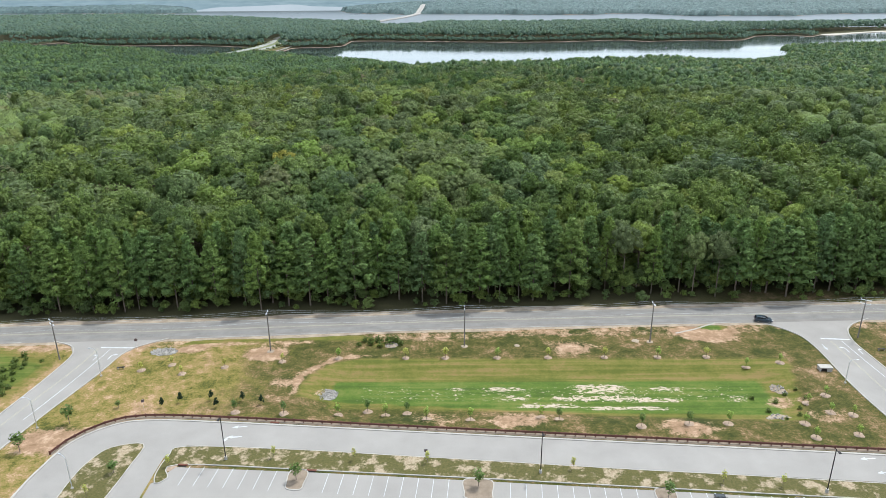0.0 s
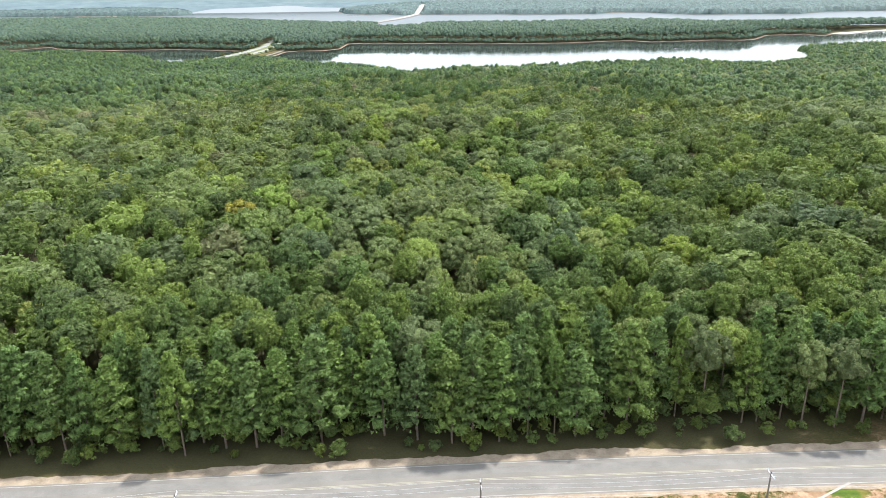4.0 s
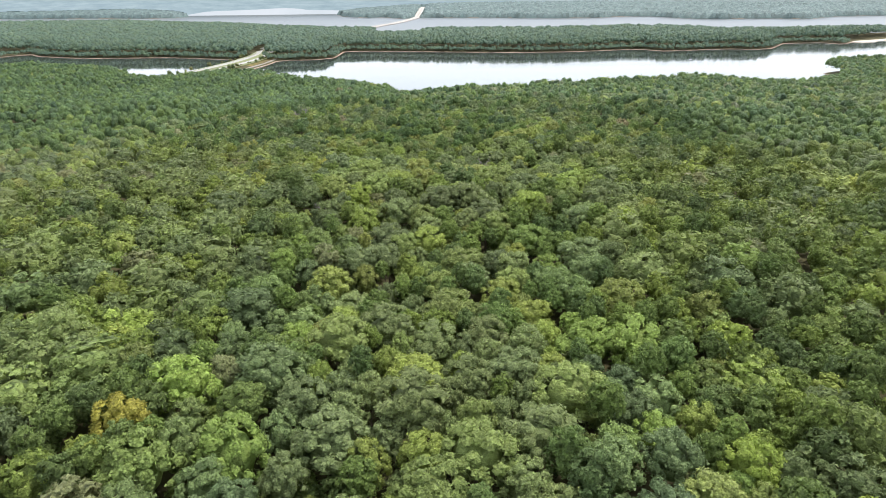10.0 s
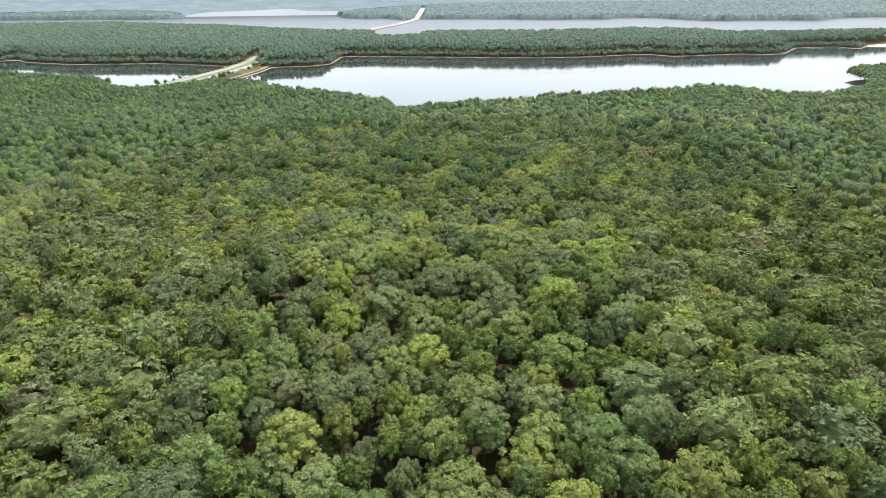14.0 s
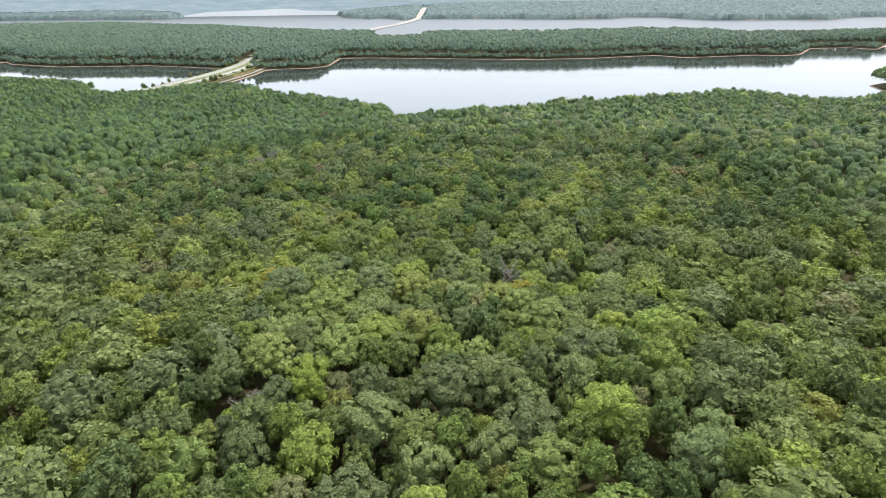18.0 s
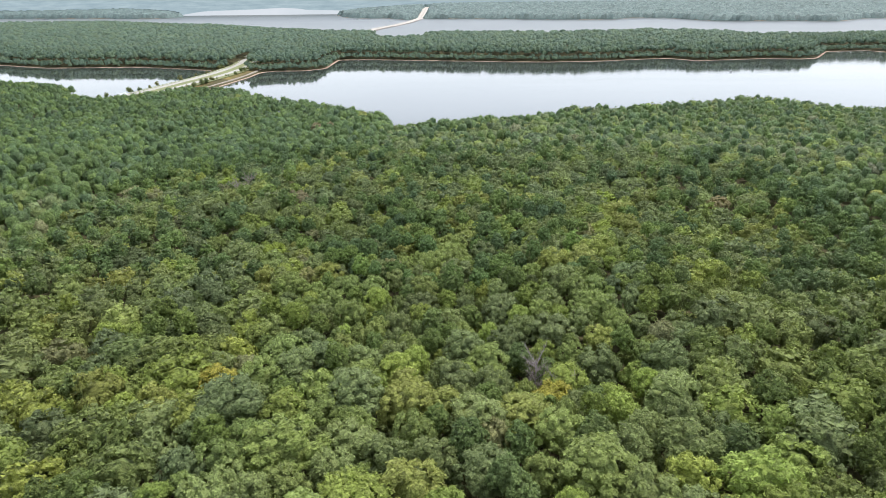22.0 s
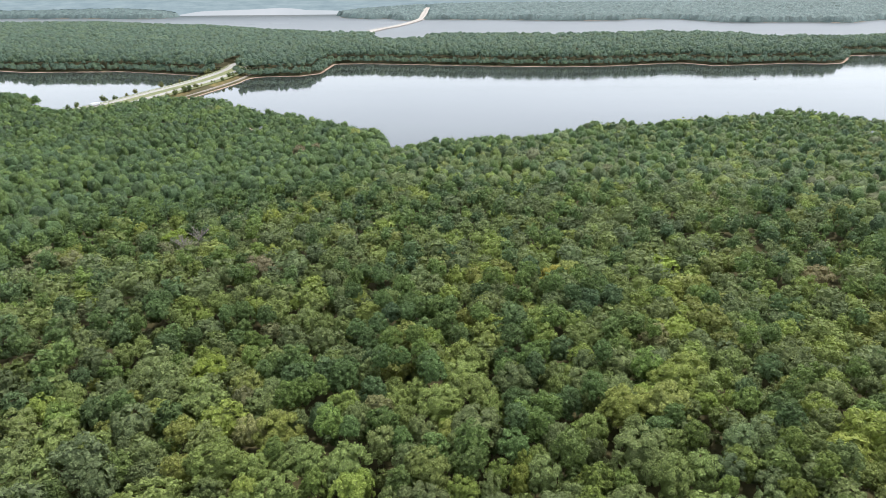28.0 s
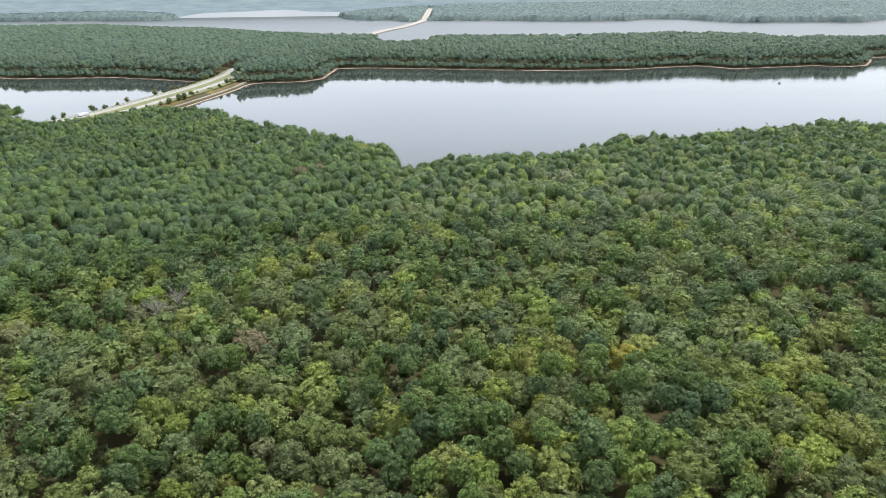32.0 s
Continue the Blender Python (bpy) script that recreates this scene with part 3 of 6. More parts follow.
def sprays(rng, at, out, half, long=1.0, tilt=0.5):
    """Small pointed leaf sprays: a triangle at each place, facing roughly outwards."""
    n = unit(out + tilt * rng.normal(size=at.shape))
    t = unit(np.cross(n, rng.normal(size=at.shape)))
    b = np.cross(n, t)
    s = half * rng.uniform(0.65, 1.45, (len(at), 1))
    v = np.stack([at - t * s * 0.6 * long - b * s * 0.95, at - t * s * 0.6 * long + b * s * 0.95, at + t * s * 1.15 * long], 1).reshape(-1, 3)
    return v, np.arange(len(v)).reshape(-1, 3)


def join(pieces):
    """One set of corners and triangles out of several."""
    vs, fs, base = [], [], 0
    for v, f in pieces:
        vs.append(v)
        if f.shape[1] == 4:
            f = np.concatenate([f[:, [0, 1, 2]], f[:, [0, 2, 3]]])
        fs.append(f + base)
        base += len(v)
    return np.concatenate(vs), np.concatenate(fs)


def leafy_cluster(rng, lift, centre, r, core, cuts, count, half, long, low):
    """A crown: rounded lobes with deep creases between them round a core, all of it clad in loose leaf sprays."""
    ball, bf = cube_ball(cuts)
    inner, cf = cube_ball(2)
    pieces = [(inner * np.array(core) + (0, 0, lift), cf[inner[cf].mean(1)[:, 2] > -0.6])]
    for c, q in zip(centre, r):
        out = unit(c + (0, 0, 0.06))
        f = bf[(ball[bf].mean(1) @ out > 0.1) & (ball[bf].mean(1)[:, 2] > low)]
        used, f = np.unique(f, return_inverse=True)
        v = c + ball[used] * q * rng.uniform(0.72, 1.02, (len(used), 1)) + (0, 0, lift)
        pieces.append((v, f.reshape(-1, 4)))
    if count:
        k = rng.choice(len(centre), count, p=r ** 2 / (r ** 2).sum())
        out = unit(unit(rng.normal(size=(count, 3))) + 0.65 * unit(centre[k]) + (0, 0, 0.45))
        at = centre[k] + out * (r[k] * rng.uniform(0.90, 1.14, count))[:, None] + (0, 0, lift)
        pieces.append(sprays(rng, at, out, half, long, 0.5))
    return join(pieces)


def spread(rng, n):
    """Directions spread evenly over a dome."""
    k = np.arange(n) + 0.5
    z = 1 - 1.32 * k / n
    a = k * 2.39996 + rng.uniform(0, 6.28)
    d = np.stack([np.cos(a) * np.sqrt(1 - z ** 2), np.sin(a) * np.sqrt(1 - z ** 2), z], -1)
    return unit(d + 0.13 * rng.normal(size=(n, 3)))


def broadleaf(seed, lobes, size, cuts, count, half, low=-0.75):
    """A broadleaf crown on a tree 1 high: limbs that end in many rounded lobes."""
    rng = np.random.RandomState(seed)
    limbs = unit(rng.normal(size=(6, 3)) * (1, 1, 0.7) + (0, 0, 0.25))
    d = spread(rng, lobes)
    swing = 1 + 0.22 * (np.maximum((d @ limbs.T).max(1), 0) - 0.75)
    c = d * (0.176, 0.176, 0.212) * (swing * rng.uniform(0.86, 1.10, lobes))[:, None]
    return leafy_cluster(rng, 0.72, c, size * rng.uniform(0.70, 1.30, lobes), (0.136, 0.136, 0.168), cuts, count, half, 1.0, low)


def pine_dome(seed, lobes, size, cuts, count, half, low=-0.75):
    """A pine's crown seen from afar: narrower, taller and finer-lobed."""
    rng = np.random.RandomState(seed)
    d = spread(rng, lobes)
    c = d * (0.124, 0.124, 0.180) * rng.uniform(0.84, 1.12, (lobes, 1))
    return leafy_cluster(rng, 0.785, c, size * rng.uniform(0.75, 1.25, lobes), (0.086, 0.086, 0.140), cuts, count, half, 1.4, low)


def pine(seed, tufts, count, half):
    """A pine 1 high: flattened tufts of needles in loose storeys round the upper stem, open lower down."""
    rng = np.random.RandomState(seed)
    u = np.linspace(0, 1, tufts) ** 0.9
    a = np.arange(tufts) * 2.4 + rng.uniform(0, 0.7, tufts)
    reach = (1 - u ** 2.2) * 0.150 * rng.uniform(0.55, 1.15, tufts) + 0.010
    c = np.stack([np.cos(a) * reach, np.sin(a) * reach, 0.24 + 0.72 * u + rng.uniform(-0.02, 0.02, tufts)], -1)
    r = (0.026 + 0.026 * (1 - u)) * rng.uniform(0.75, 1.25, tufts)
    ball, bf = cube_ball(1)
    pieces = []
    for p, q in zip(c, r):
        pieces.append((p + ball * q * rng.uniform(0.8, 1.2, (len(ball), 1)) * (1.2, 1.2, 0.66), bf))
    k = rng.randint(0, tufts, count)
    out = unit(rng.normal(size=(count, 3)) + (0, 0, 0.35) + 0.5 * np.stack([np.cos(a[k]), np.sin(a[k]), 0 * k], -1))
    at = c[k] + out * r[k, None] * rng.uniform(0.9, 1.45, (count, 1)) * (1.35, 1.35, 0.70)
    pieces.append(sprays(rng, at, out, half, 1.5, 0.6))
    return join(pieces)


def far_crown(seed, cuts, across, high, lift, low, lumps=2.6, leaves=0, half=0.03):
    """A whole crown seen from so far that it is one rounded, uneven dome."""
    rng = np.random.RandomState(seed)
    v, f = cube_ball(cuts)
    heads = unit(rng.normal(size=(int(3 * lumps), 3)) + (0, 0, 0.3))
    near = np.sort(v @ heads.T, axis=1)[:, ::-1]
    lobed = np.clip((near[:, 0] - near[:, 1]) * 2.2, 0, 0.3)
    bulge = rng.uniform(-0.17, 0.17, len(heads))
    swell = bulge[np.argmax(v @ heads.T, axis=1)]
    uneven = 0.88 + lobed + swell + rng.uniform(-0.09, 0.09, len(v))
    f = f[v[f].mean(1)[:, 2] > low]
    w = v * uneven[:, None]
    w = w * (across, across, high) + (0, 0, lift)
    if not leaves:
        return join([(w, f)])
    d = unit(rng.normal(size=(leaves, 3)) * (1, 1, 0.8) + (0, 0, 0.7))
    side = d @ heads.T
    near = np.sort(side, axis=1)[:, ::-1]
    reach = 0.90 + np.clip((near[:, 0] - near[:, 1]) * 2.2, 0, 0.3) + bulge[np.argmax(side, axis=1)] + rng.uniform(-0.04, 0.10, leaves)
    at = d * (across, across, high) * reach[:, None] + (0, 0, lift)
    return join([(w, f), sprays(rng, at, d, half, 1.0, 0.32)])


BROAD = [[broadleaf(10 + i, 38, 0.052, 2, 1200, 0.0104) for i in range(9)], [broadleaf(30 + i, 26, 0.062, 1, 600, 0.0155) for i in range(8)],
         [broadleaf(50 + i, 17, 0.074, 1, 190, 0.0225) for i in range(8)], [far_crown(70 + i, 3, 0.185, 0.23, 0.73, -0.35, 5.0, 56, 0.029) for i in range(6)],
         [far_crown(90 + i, 2, 0.195, 0.27, 0.70, -0.3, 4.0, 18, 0.055) for i in range(6)]]
FINE_PINES = [pine(110 + i, 52, 1350, 0.0122) for i in range(6)]
PINES = [[pine_dome(120 + i, 40, 0.039, 1, 1000, 0.0106) for i in range(6)], [pine_dome(130 + i, 24, 0.048, 1, 600, 0.0136) for i in range(6)],
         [pine_dome(150 + i, 15, 0.058, 1, 165, 0.0195) for i in range(6)], [far_crown(170 + i, 3, 0.145, 0.22, 0.75, -0.4, 4.5, 54, 0.024) for i in range(6)],
         [far_crown(190 + i, 2, 0.150, 0.24, 0.74, -0.3, 4.0, 16, 0.045) for i in range(6)]]
UNDER = [broadleaf(230 + i, 12, 0.085, 1, 260, 0.024) for i in range(6)]
PLAIN = [far_crown(210 + i, 2, 0.16, 0.28, 0.70, -0.2, 4.0) for i in range(6)]

# Leaf colours of the kinds of tree, and how often each stands in the mixed wood.
GREENS = np.array([(0.124, 0.154, 0.057), (0.134, 0.168, 0.050), (0.102, 0.128, 0.052), (0.156, 0.198, 0.046), (0.154, 0.172, 0.046),
                   (0.174, 0.204, 0.048), (0.146, 0.152, 0.068)])
OFTEN = np.array([0.33, 0.29, 0.14, 0.13, 0.05, 0.04, 0.02])
PINE_GREENS = np.array([(0.100, 0.134, 0.038), (0.114, 0.148, 0.036), (0.088, 0.118, 0.040), (0.130, 0.164, 0.036)])


BROWN = (0.152, 0.140, 0.080)
PALE, GOLD, LIME, RUST = (0.195, 0.225, 0.068), (0.232, 0.222, 0.042), (0.168, 0.218, 0.040), (0.168, 0.150, 0.076)
STANDOUTS = [(-2.6, 188.6, PALE), (-66.7, 200.5, GOLD), (45.8, 243, PALE), (52, 250, LIME), (68.7, 236, LIME), (-69, 585, LIME), (44.6, 556, PALE),
             (31, 643, GOLD), (37, 650, PALE), (126, 650, RUST), (-41, 412, PALE), (-30, 405, LIME), (-48, 400, LIME), (-56, 470, GOLD),
             (70, 300, LIME), (-58, 260, GOLD), (20, 470, GOLD), (-95, 670, PALE), (-120, 690, LIME),
             (-114, 903, BROWN), (-110, 937, BROWN), (-104, 915, BROWN), (-88, 1014, PALE), (218, 952, LIME), (66, 863, PALE), (-74, 656, BROWN), (73, 663, LIME)]
DEAD_TREES = [(19.4, 484.8, 21), (24, 477, 19), (-107, 681, 24), (-112, 677, 21), (-44, 399, 17)]


def wood_points(x0, x1, y0, y1, gap, rng):
    nx, ny = int((x1 - x0) / gap), int((y1 - y0) / (gap * 0.87))
    i, j = np.meshgrid(np.arange(nx), np.arange(ny))
    x = x0 + (i + 0.5 * (j % 2)) * gap + rng.uniform(-0.36, 0.36, i.shape) * gap
    y = y0 + j * gap * 0.87 + rng.uniform(-0.36, 0.36, i.shape) * gap
    return x.ravel(), y.ravel()


def nearest_pass(x, y):
    """How near the line of flight comes to a place while it lies ahead."""
    ahead = np.maximum(np.maximum(95, (np.abs(x) / 0.64 - 26) / 0.937), y - 476)
    return np.sqrt(ahead ** 2 + x ** 2 + 70 ** 2)


def plant(name, x, y, z, tall, wide, is_pine, level, colour, rng, material, label):
    """One joined mesh of many trees: one object of stuff."""
    vs, fs, cs, base = [], [], [], 0
    for kinds, mask in ((BROAD[level], ~is_pine), (PINES[level], is_pine)) if level < 5 else (((PLAIN, UNDER)[level - 5], x > -1e9),):
        which = rng.randint(0, len(kinds), len(x))
        for k, (tv, tf) in enumerate(kinds):
            s = np.where(mask & (which == k))[0]
            if not len(s):
                continue
            a = rng.uniform(0, 6.283, len(s))
            ca, sa = np.cos(a)[:, None], np.sin(a)[:, None]
            w, h = (tall[s] * wide[s])[:, None], tall[s][:, None]
            top, flat = tv[:, 2].max(), wide[s].clip(0.60, 1.10)[:, None]
            up = top - (top - tv[:, 2]) * flat                  # a narrow crown is also a shallow one
            long = rng.uniform(0.86, 1.17, (len(s), 1))         # few crowns are quite round
            px, py = tv[:, 0] * long, tv[:, 1] / long
            v = np.stack([x[s][:, None] + (px * ca - py * sa) * w, y[s][:, None] + (px * sa + py * ca) * w, z[s][:, None] + up * h], -1)
            f = tf[None] + (np.arange(len(s)) * len(tv))[:, None, None] + base
            base += v.shape[0] * v.shape[1]
            vs.append(v.reshape(-1, 3))
            fs.append(f.reshape(-1, 3))
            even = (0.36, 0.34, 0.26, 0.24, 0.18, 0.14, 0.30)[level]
            # near lobed crowns are coloured brighter than far domes, offsetting their own shade
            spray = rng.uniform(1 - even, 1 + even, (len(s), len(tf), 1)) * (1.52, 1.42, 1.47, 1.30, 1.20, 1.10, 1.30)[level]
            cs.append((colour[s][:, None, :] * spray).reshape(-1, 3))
    me = mesh_np(name, np.concatenate(vs), np.concatenate(fs), material, np.concatenate(cs))
    me.shade_smooth()
    return tagged(new(name, me), label, "trees", kind="stuff")


def pine_share(x, y):
    """Where pines stand thick: along the road, in the plantation towards the lake, on the slopes to the east."""
    p = 0.22 + 0.25 * (waves(x, y, 190, 11) > 0.25)
    p = np.where(y - 0.055 * x < 203, 1.0, np.where(y - 0.055 * x < 222, 0.7, p))
    p = np.where((x > 52 + 0.10 * (y - 230) + 12 * waves(x, y, 90, 14)) & (y < 480), 0.72, p)
    p = np.where((x > 100 + 0.08 * y) & (y < 700), 0.85, p)
    p = np.where((x < -44) & (y < 275), np.maximum(p, 0.6), p)
    p = np.maximum(p, 0.95 * smooth_step(y - (640 + 0.9 * (x + 200)) - 25 * waves(x, y, 120, 12), -15, 15) * smooth_step(-40 - x, -20, 30))
    return np.maximum(p, 0.6 * smooth_step(y, 860, 960))


def thinned(x, y, r, order, touch):
    """Which trees stay when the larger ones crowd out their neighbours."""
    cells, stay = {}, np.zeros(len(x), bool)
    px, py, pr = x.tolist(), y.tolist(), (r * touch).tolist()
    for i in order.tolist():
        a, b, free = int(px[i] // 6), int(py[i] // 6), True
        for u in (a, a - 1, a + 1, a - 2, a + 2):
            for v in (b, b - 1, b + 1, b - 2, b + 2):
                for j in cells.get((u, v), ()):
                    if (px[i] - px[j]) ** 2 + (py[i] - py[j]) ** 2 < (pr[i] + pr[j]) ** 2:
                        free = False
                        break
                if not free:
                    break
            if not free:
                break
        if free:
            stay[i] = True
            cells.setdefault((a, b), []).append(i)
    return stay


def build_woods():
    rng = np.random.RandomState(21)
    x, y = wood_points(-1250, 1250, 168, 1420, 4.5, rng)
    keep = (y - 0.055 * x > 176.0 - 1.0 * smooth_step(x, 40, 100) + 1.5 * waves(x, y, 30, 4)) & (np.abs(x) < 0.68 * (y * 0.94 + 30) + 70)
    x, y = x[keep], y[keep]
    keep = (inside_by(x, y, SHORE) > 2) & ((off_line(x, y, CAUSEWAY) > 16) | (y < 1120))
    x, y = x[keep], y[keep]
    share_of = pine_share(x, y)
    is_pine = rng.uniform(size=len(x)) < share_of
    r = np.where(is_pine, 3.2 * np.exp(rng.normal(0, 0.16, len(x))).clip(0.75, 1.35), 4.15 * np.exp(rng.normal(0, 0.31, len(x))).clip(0.58, 1.8))
    r = np.where(y - 0.055 * x < 215, np.minimum(r, 4.4), r)
    r = np.where(is_pine, r * (1 - 0.10 * smooth_step(y, 460, 580)), r * (1 - 0.25 * smooth_step(y, 440, 580)))
    colour = np.where(is_pine[:, None], PINE_GREENS[rng.choice(4, len(x), p=[0.4, 0.3, 0.2, 0.1])], GREENS[rng.choice(7, len(x), p=OFTEN)])
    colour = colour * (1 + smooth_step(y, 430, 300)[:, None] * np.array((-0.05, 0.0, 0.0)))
    # bluer towards the lake: mild distance haze mixed into the leaf colours
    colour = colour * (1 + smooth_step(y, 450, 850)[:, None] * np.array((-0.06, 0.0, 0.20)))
    colour = colour * rng.uniform(0.82, 1.22, (len(x), 1)) * (1 + 0.17 * waves(x, y, 60, 8)[:, None] * np.array((1.0, 0.75, 0.1)))
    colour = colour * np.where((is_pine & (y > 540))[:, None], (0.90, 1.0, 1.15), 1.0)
    # trees that stand out by their colour
    rank = r * rng.uniform(0.6, 1.4, len(x))
    marked = np.zeros(len(x), bool)
    for px, py, c in STANDOUTS:
        i = np.argmin((x - px) ** 2 + (y - py) ** 2)
        colour[i], is_pine[i], marked[i] = c, False, True
        r[i], rank[i] = max(r[i], 5.6), 100
    far = nearest_pass(x, y)
    room = r * np.where(y - 0.055 * x < 205, 0.82, 1 + 0.08 * smooth_step(far, 130, 260))
    stay = thinned(x, y, room, np.argsort(-rank), 0.67)
    # young trees stand in the gaps that the large ones leave
    young = thinned(x, y, np.where(stay, room, 1.7), np.argsort(~stay, kind="stable"), 0.67) & ~stay & (far < 210) & (y - 0.055 * x > 190)
    r = np.where(young, rng.uniform(2.2, 3.2, len(x)), r)
    stay |= young
    x, y, r, is_pine, colour, marked, young, far = x[stay], y[stay], r[stay], is_pine[stay], colour[stay], marked[stay], young[stay], far[stay]
    z = height(x, y)
    r = np.where(inside_by(x, y, SHORE) < 28, 1.22 * r, r)
    tall = np.where(is_pine, rng.uniform(19, 25, len(x)), 16.2 + 1.1 * r + rng.uniform(-1.6, 1.5, len(x)))
    tall = np.where(young, rng.uniform(11, 15.5, len(x)), tall)
    wide = r / (tall * np.where(is_pine, 0.158, 0.218))
    for px, py, _ in DEAD_TREES:
        tall[(x - px) ** 2 + (y - py) ** 2 < 14] *= 0.66
    return x, y, z, tall, wide, is_pine, far, colour, marked, young, rng


def build_forest():
    x, y, z, tall, wide, is_pine, far, colour, marked, young, rng = build_woods()
    # the trees along the road that stand in the first rows are things of their own
    front = (y - 0.055 * x < 212) & (np.abs(x - 8) < 136) & ~young
    order = np.argsort(np.where(front, y - 0.055 * x, 1e9))[:280]
    single = np.zeros(len(x), bool)
    single[order] = front[order]
    bm = rod(bmesh.new(), (0, 0, -0.5), (0, 0, 17), 0.24, 0.07, 7)
    for k in range(5):
        a = k * 2.4
        rod(bm, (0, 0, 10 + 1.3 * k), (1.9 * math.cos(a), 1.9 * math.sin(a), 11.2 + 1.3 * k), 0.06, 0.02, 4)
    trunk = bpy.data.meshes.new("trunk")
    bm.to_mesh(trunk)
    bm.free()
    trunk.materials.append(BARK)

    def crown_mesh(shape, c):
        v, f = shape
        me = mesh_np("crown", v * 22, f, LEAF, np.array(c) * rng.uniform(0.70, 1.32, (len(f), 1)))
        me.shade_smooth()
        return me

    def tree(i, name, label, group, crown):
        t = thing(name, (float(x[i]), float(y[i]), float(z[i])), label, "tree", group, float(rng.uniform(0, 360)))
        s = float(tall[i] / 22)
        t.scale = (s * float(wide[i]), s * float(wide[i]), s)
        share("trunk", trunk, t)
        share("crown", crown, t)

    pines = [crown_mesh(sh, PINE_GREENS[k % 4] * (0.90, 1.0, 1.1) * 1.8) for k, sh in enumerate(FINE_PINES)]
    domes = [crown_mesh(sh, PINE_GREENS[k % 4] * (0.95, 1.0, 1.0) * 1.55) for k, sh in enumerate(PINES[0])]
    leafy = [[crown_mesh(BROAD[0][(2 * g + k) % 9], GREENS[g] * 1.58 * b) for k, b in enumerate((0.84, 0.98, 1.14))] for g in range(7)]
    for i in np.where(single)[0]:
        if is_pine[i]:
            first = y[i] - 0.055 * x[i] < 187
            tree(i, "pine_tree", "tall dark green pine on the roadside edge of the woods" if first else "dark green pine with a rounded crown near the wood edge",
                 "trees along the road", (pines if first else domes)[int(rng.randint(0, 6))])
        else:
            tree(i, "broadleaf_tree", "rounded green broadleaf tree at the edge of the woods", "trees along the road", leafy[int(rng.choice(7, p=OFTEN))][int(rng.randint(0, 3))])
    # so are the broadleaf trees in the middle of the wood, and those whose colour stands out
    inner = ~single & ~is_pine & ~marked & ~young & (far < 128) & (y > 205)
    order = np.argsort(np.where(inner, np.abs(x), 1e9))[:260]
    chosen = np.zeros(len(x), bool)
    chosen[order] = inner[order]
    kinds = ("dull green", "fresh green", "dark green", "bright green", "olive green", "light yellow-green", "greyish green")
    for i in np.where(chosen)[0]:
        g = int(rng.choice(7, p=OFTEN))
        tree(i, "broadleaf_tree", kinds[g] + " broadleaf tree with a rounded leafy crown", "broadleaf trees of the wood", leafy[g][int(rng.randint(0, 3))])
    for i in np.where(marked & ~single)[0]:
        c = colour[i]
        words = "brownish early-turning tree standing among green crowns" if c[0] > 1.04 * c[1] else "golden yellow tree standing among green crowns" if c[0] > c[1] else "pale yellow-green tree standing among darker crowns"
        tree(i, "broadleaf_tree", words, "trees of another colour", crown_mesh(BROAD[0 if far[i] < 200 else 1][int(rng.randint(0, 8))], c * 1.4))
    single |= chosen | marked
    rest = ~single
    level = np.where(young, 2, np.digitize(far, [130, 190, 320, 560]))
    words = ["dense canopy of mixed green broadleaf trees and pines", "mixed woodland canopy with yellowish and dark green crowns",
             "dark green pine and broadleaf canopy sloping to the lake", "distant mixed woodland canopy above the lake shore", "far dark green pines and broadleaf trees on the lake shore"]
    for k in range(5):
        s = rest & (level == k)
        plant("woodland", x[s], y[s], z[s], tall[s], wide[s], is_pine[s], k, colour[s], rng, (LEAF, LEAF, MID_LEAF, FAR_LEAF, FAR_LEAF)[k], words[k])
    # low growth along the edge of the wood and in its gaps
    lx, ly = wood_points(-240, 260, 160, 214, 3.6, rng)
    d = ly - 0.055 * lx
    k = (d > 172.8 - 1.5 * smooth_step(lx, 40, 100) + 1.2 * waves(lx, ly, 30, 4)) & (d < 192) & (rng.uniform(size=len(lx)) < 0.78)
    lx, ly = lx[k], ly[k]
    low = rng.uniform(6, 16, len(lx)) * (0.40 + 0.60 * smooth_step(d[k], 174, 182))
    c = PINE_GREENS[rng.choice(4, len(lx))] * rng.uniform(0.75, 1.15, (len(lx), 1))
    plant("undergrowth", lx, ly, -0.36 * low, low, rng.uniform(0.8, 1.3, len(lx)), rng.uniform(size=len(lx)) < 0.3, 6, c, rng, LEAF, "dark green undergrowth along the edge of the wood")
    # stems behind the first rows
    s = np.where(rest & (y < 250) & (np.abs(x) < 220))[0]
    a = np.arange(5) * 6.283 / 5
    ring = np.concatenate([np.stack([0.22 * np.cos(a), 0.22 * np.sin(a), 0 * a - 0.5], -1), np.stack([0.1 * np.cos(a), 0.1 * np.sin(a), 0 * a + 14], -1)])
    q = np.array([(i, (i + 1) % 5, 5 + (i + 1) % 5, 5 + i) for i in range(5)])
    v = (ring[None] + np.stack([x[s], y[s], z[s]], -1)[:, None]).reshape(-1, 3)
    f = (q[None] + (np.arange(len(s)) * 10)[:, None, None]).reshape(-1, 4)
    tagged(new("tree_stems", mesh_np("tree_stems", v, f, BARK)), "grey-brown stems standing inside the dark wood", "trees", kind="stuff")


build_forest()


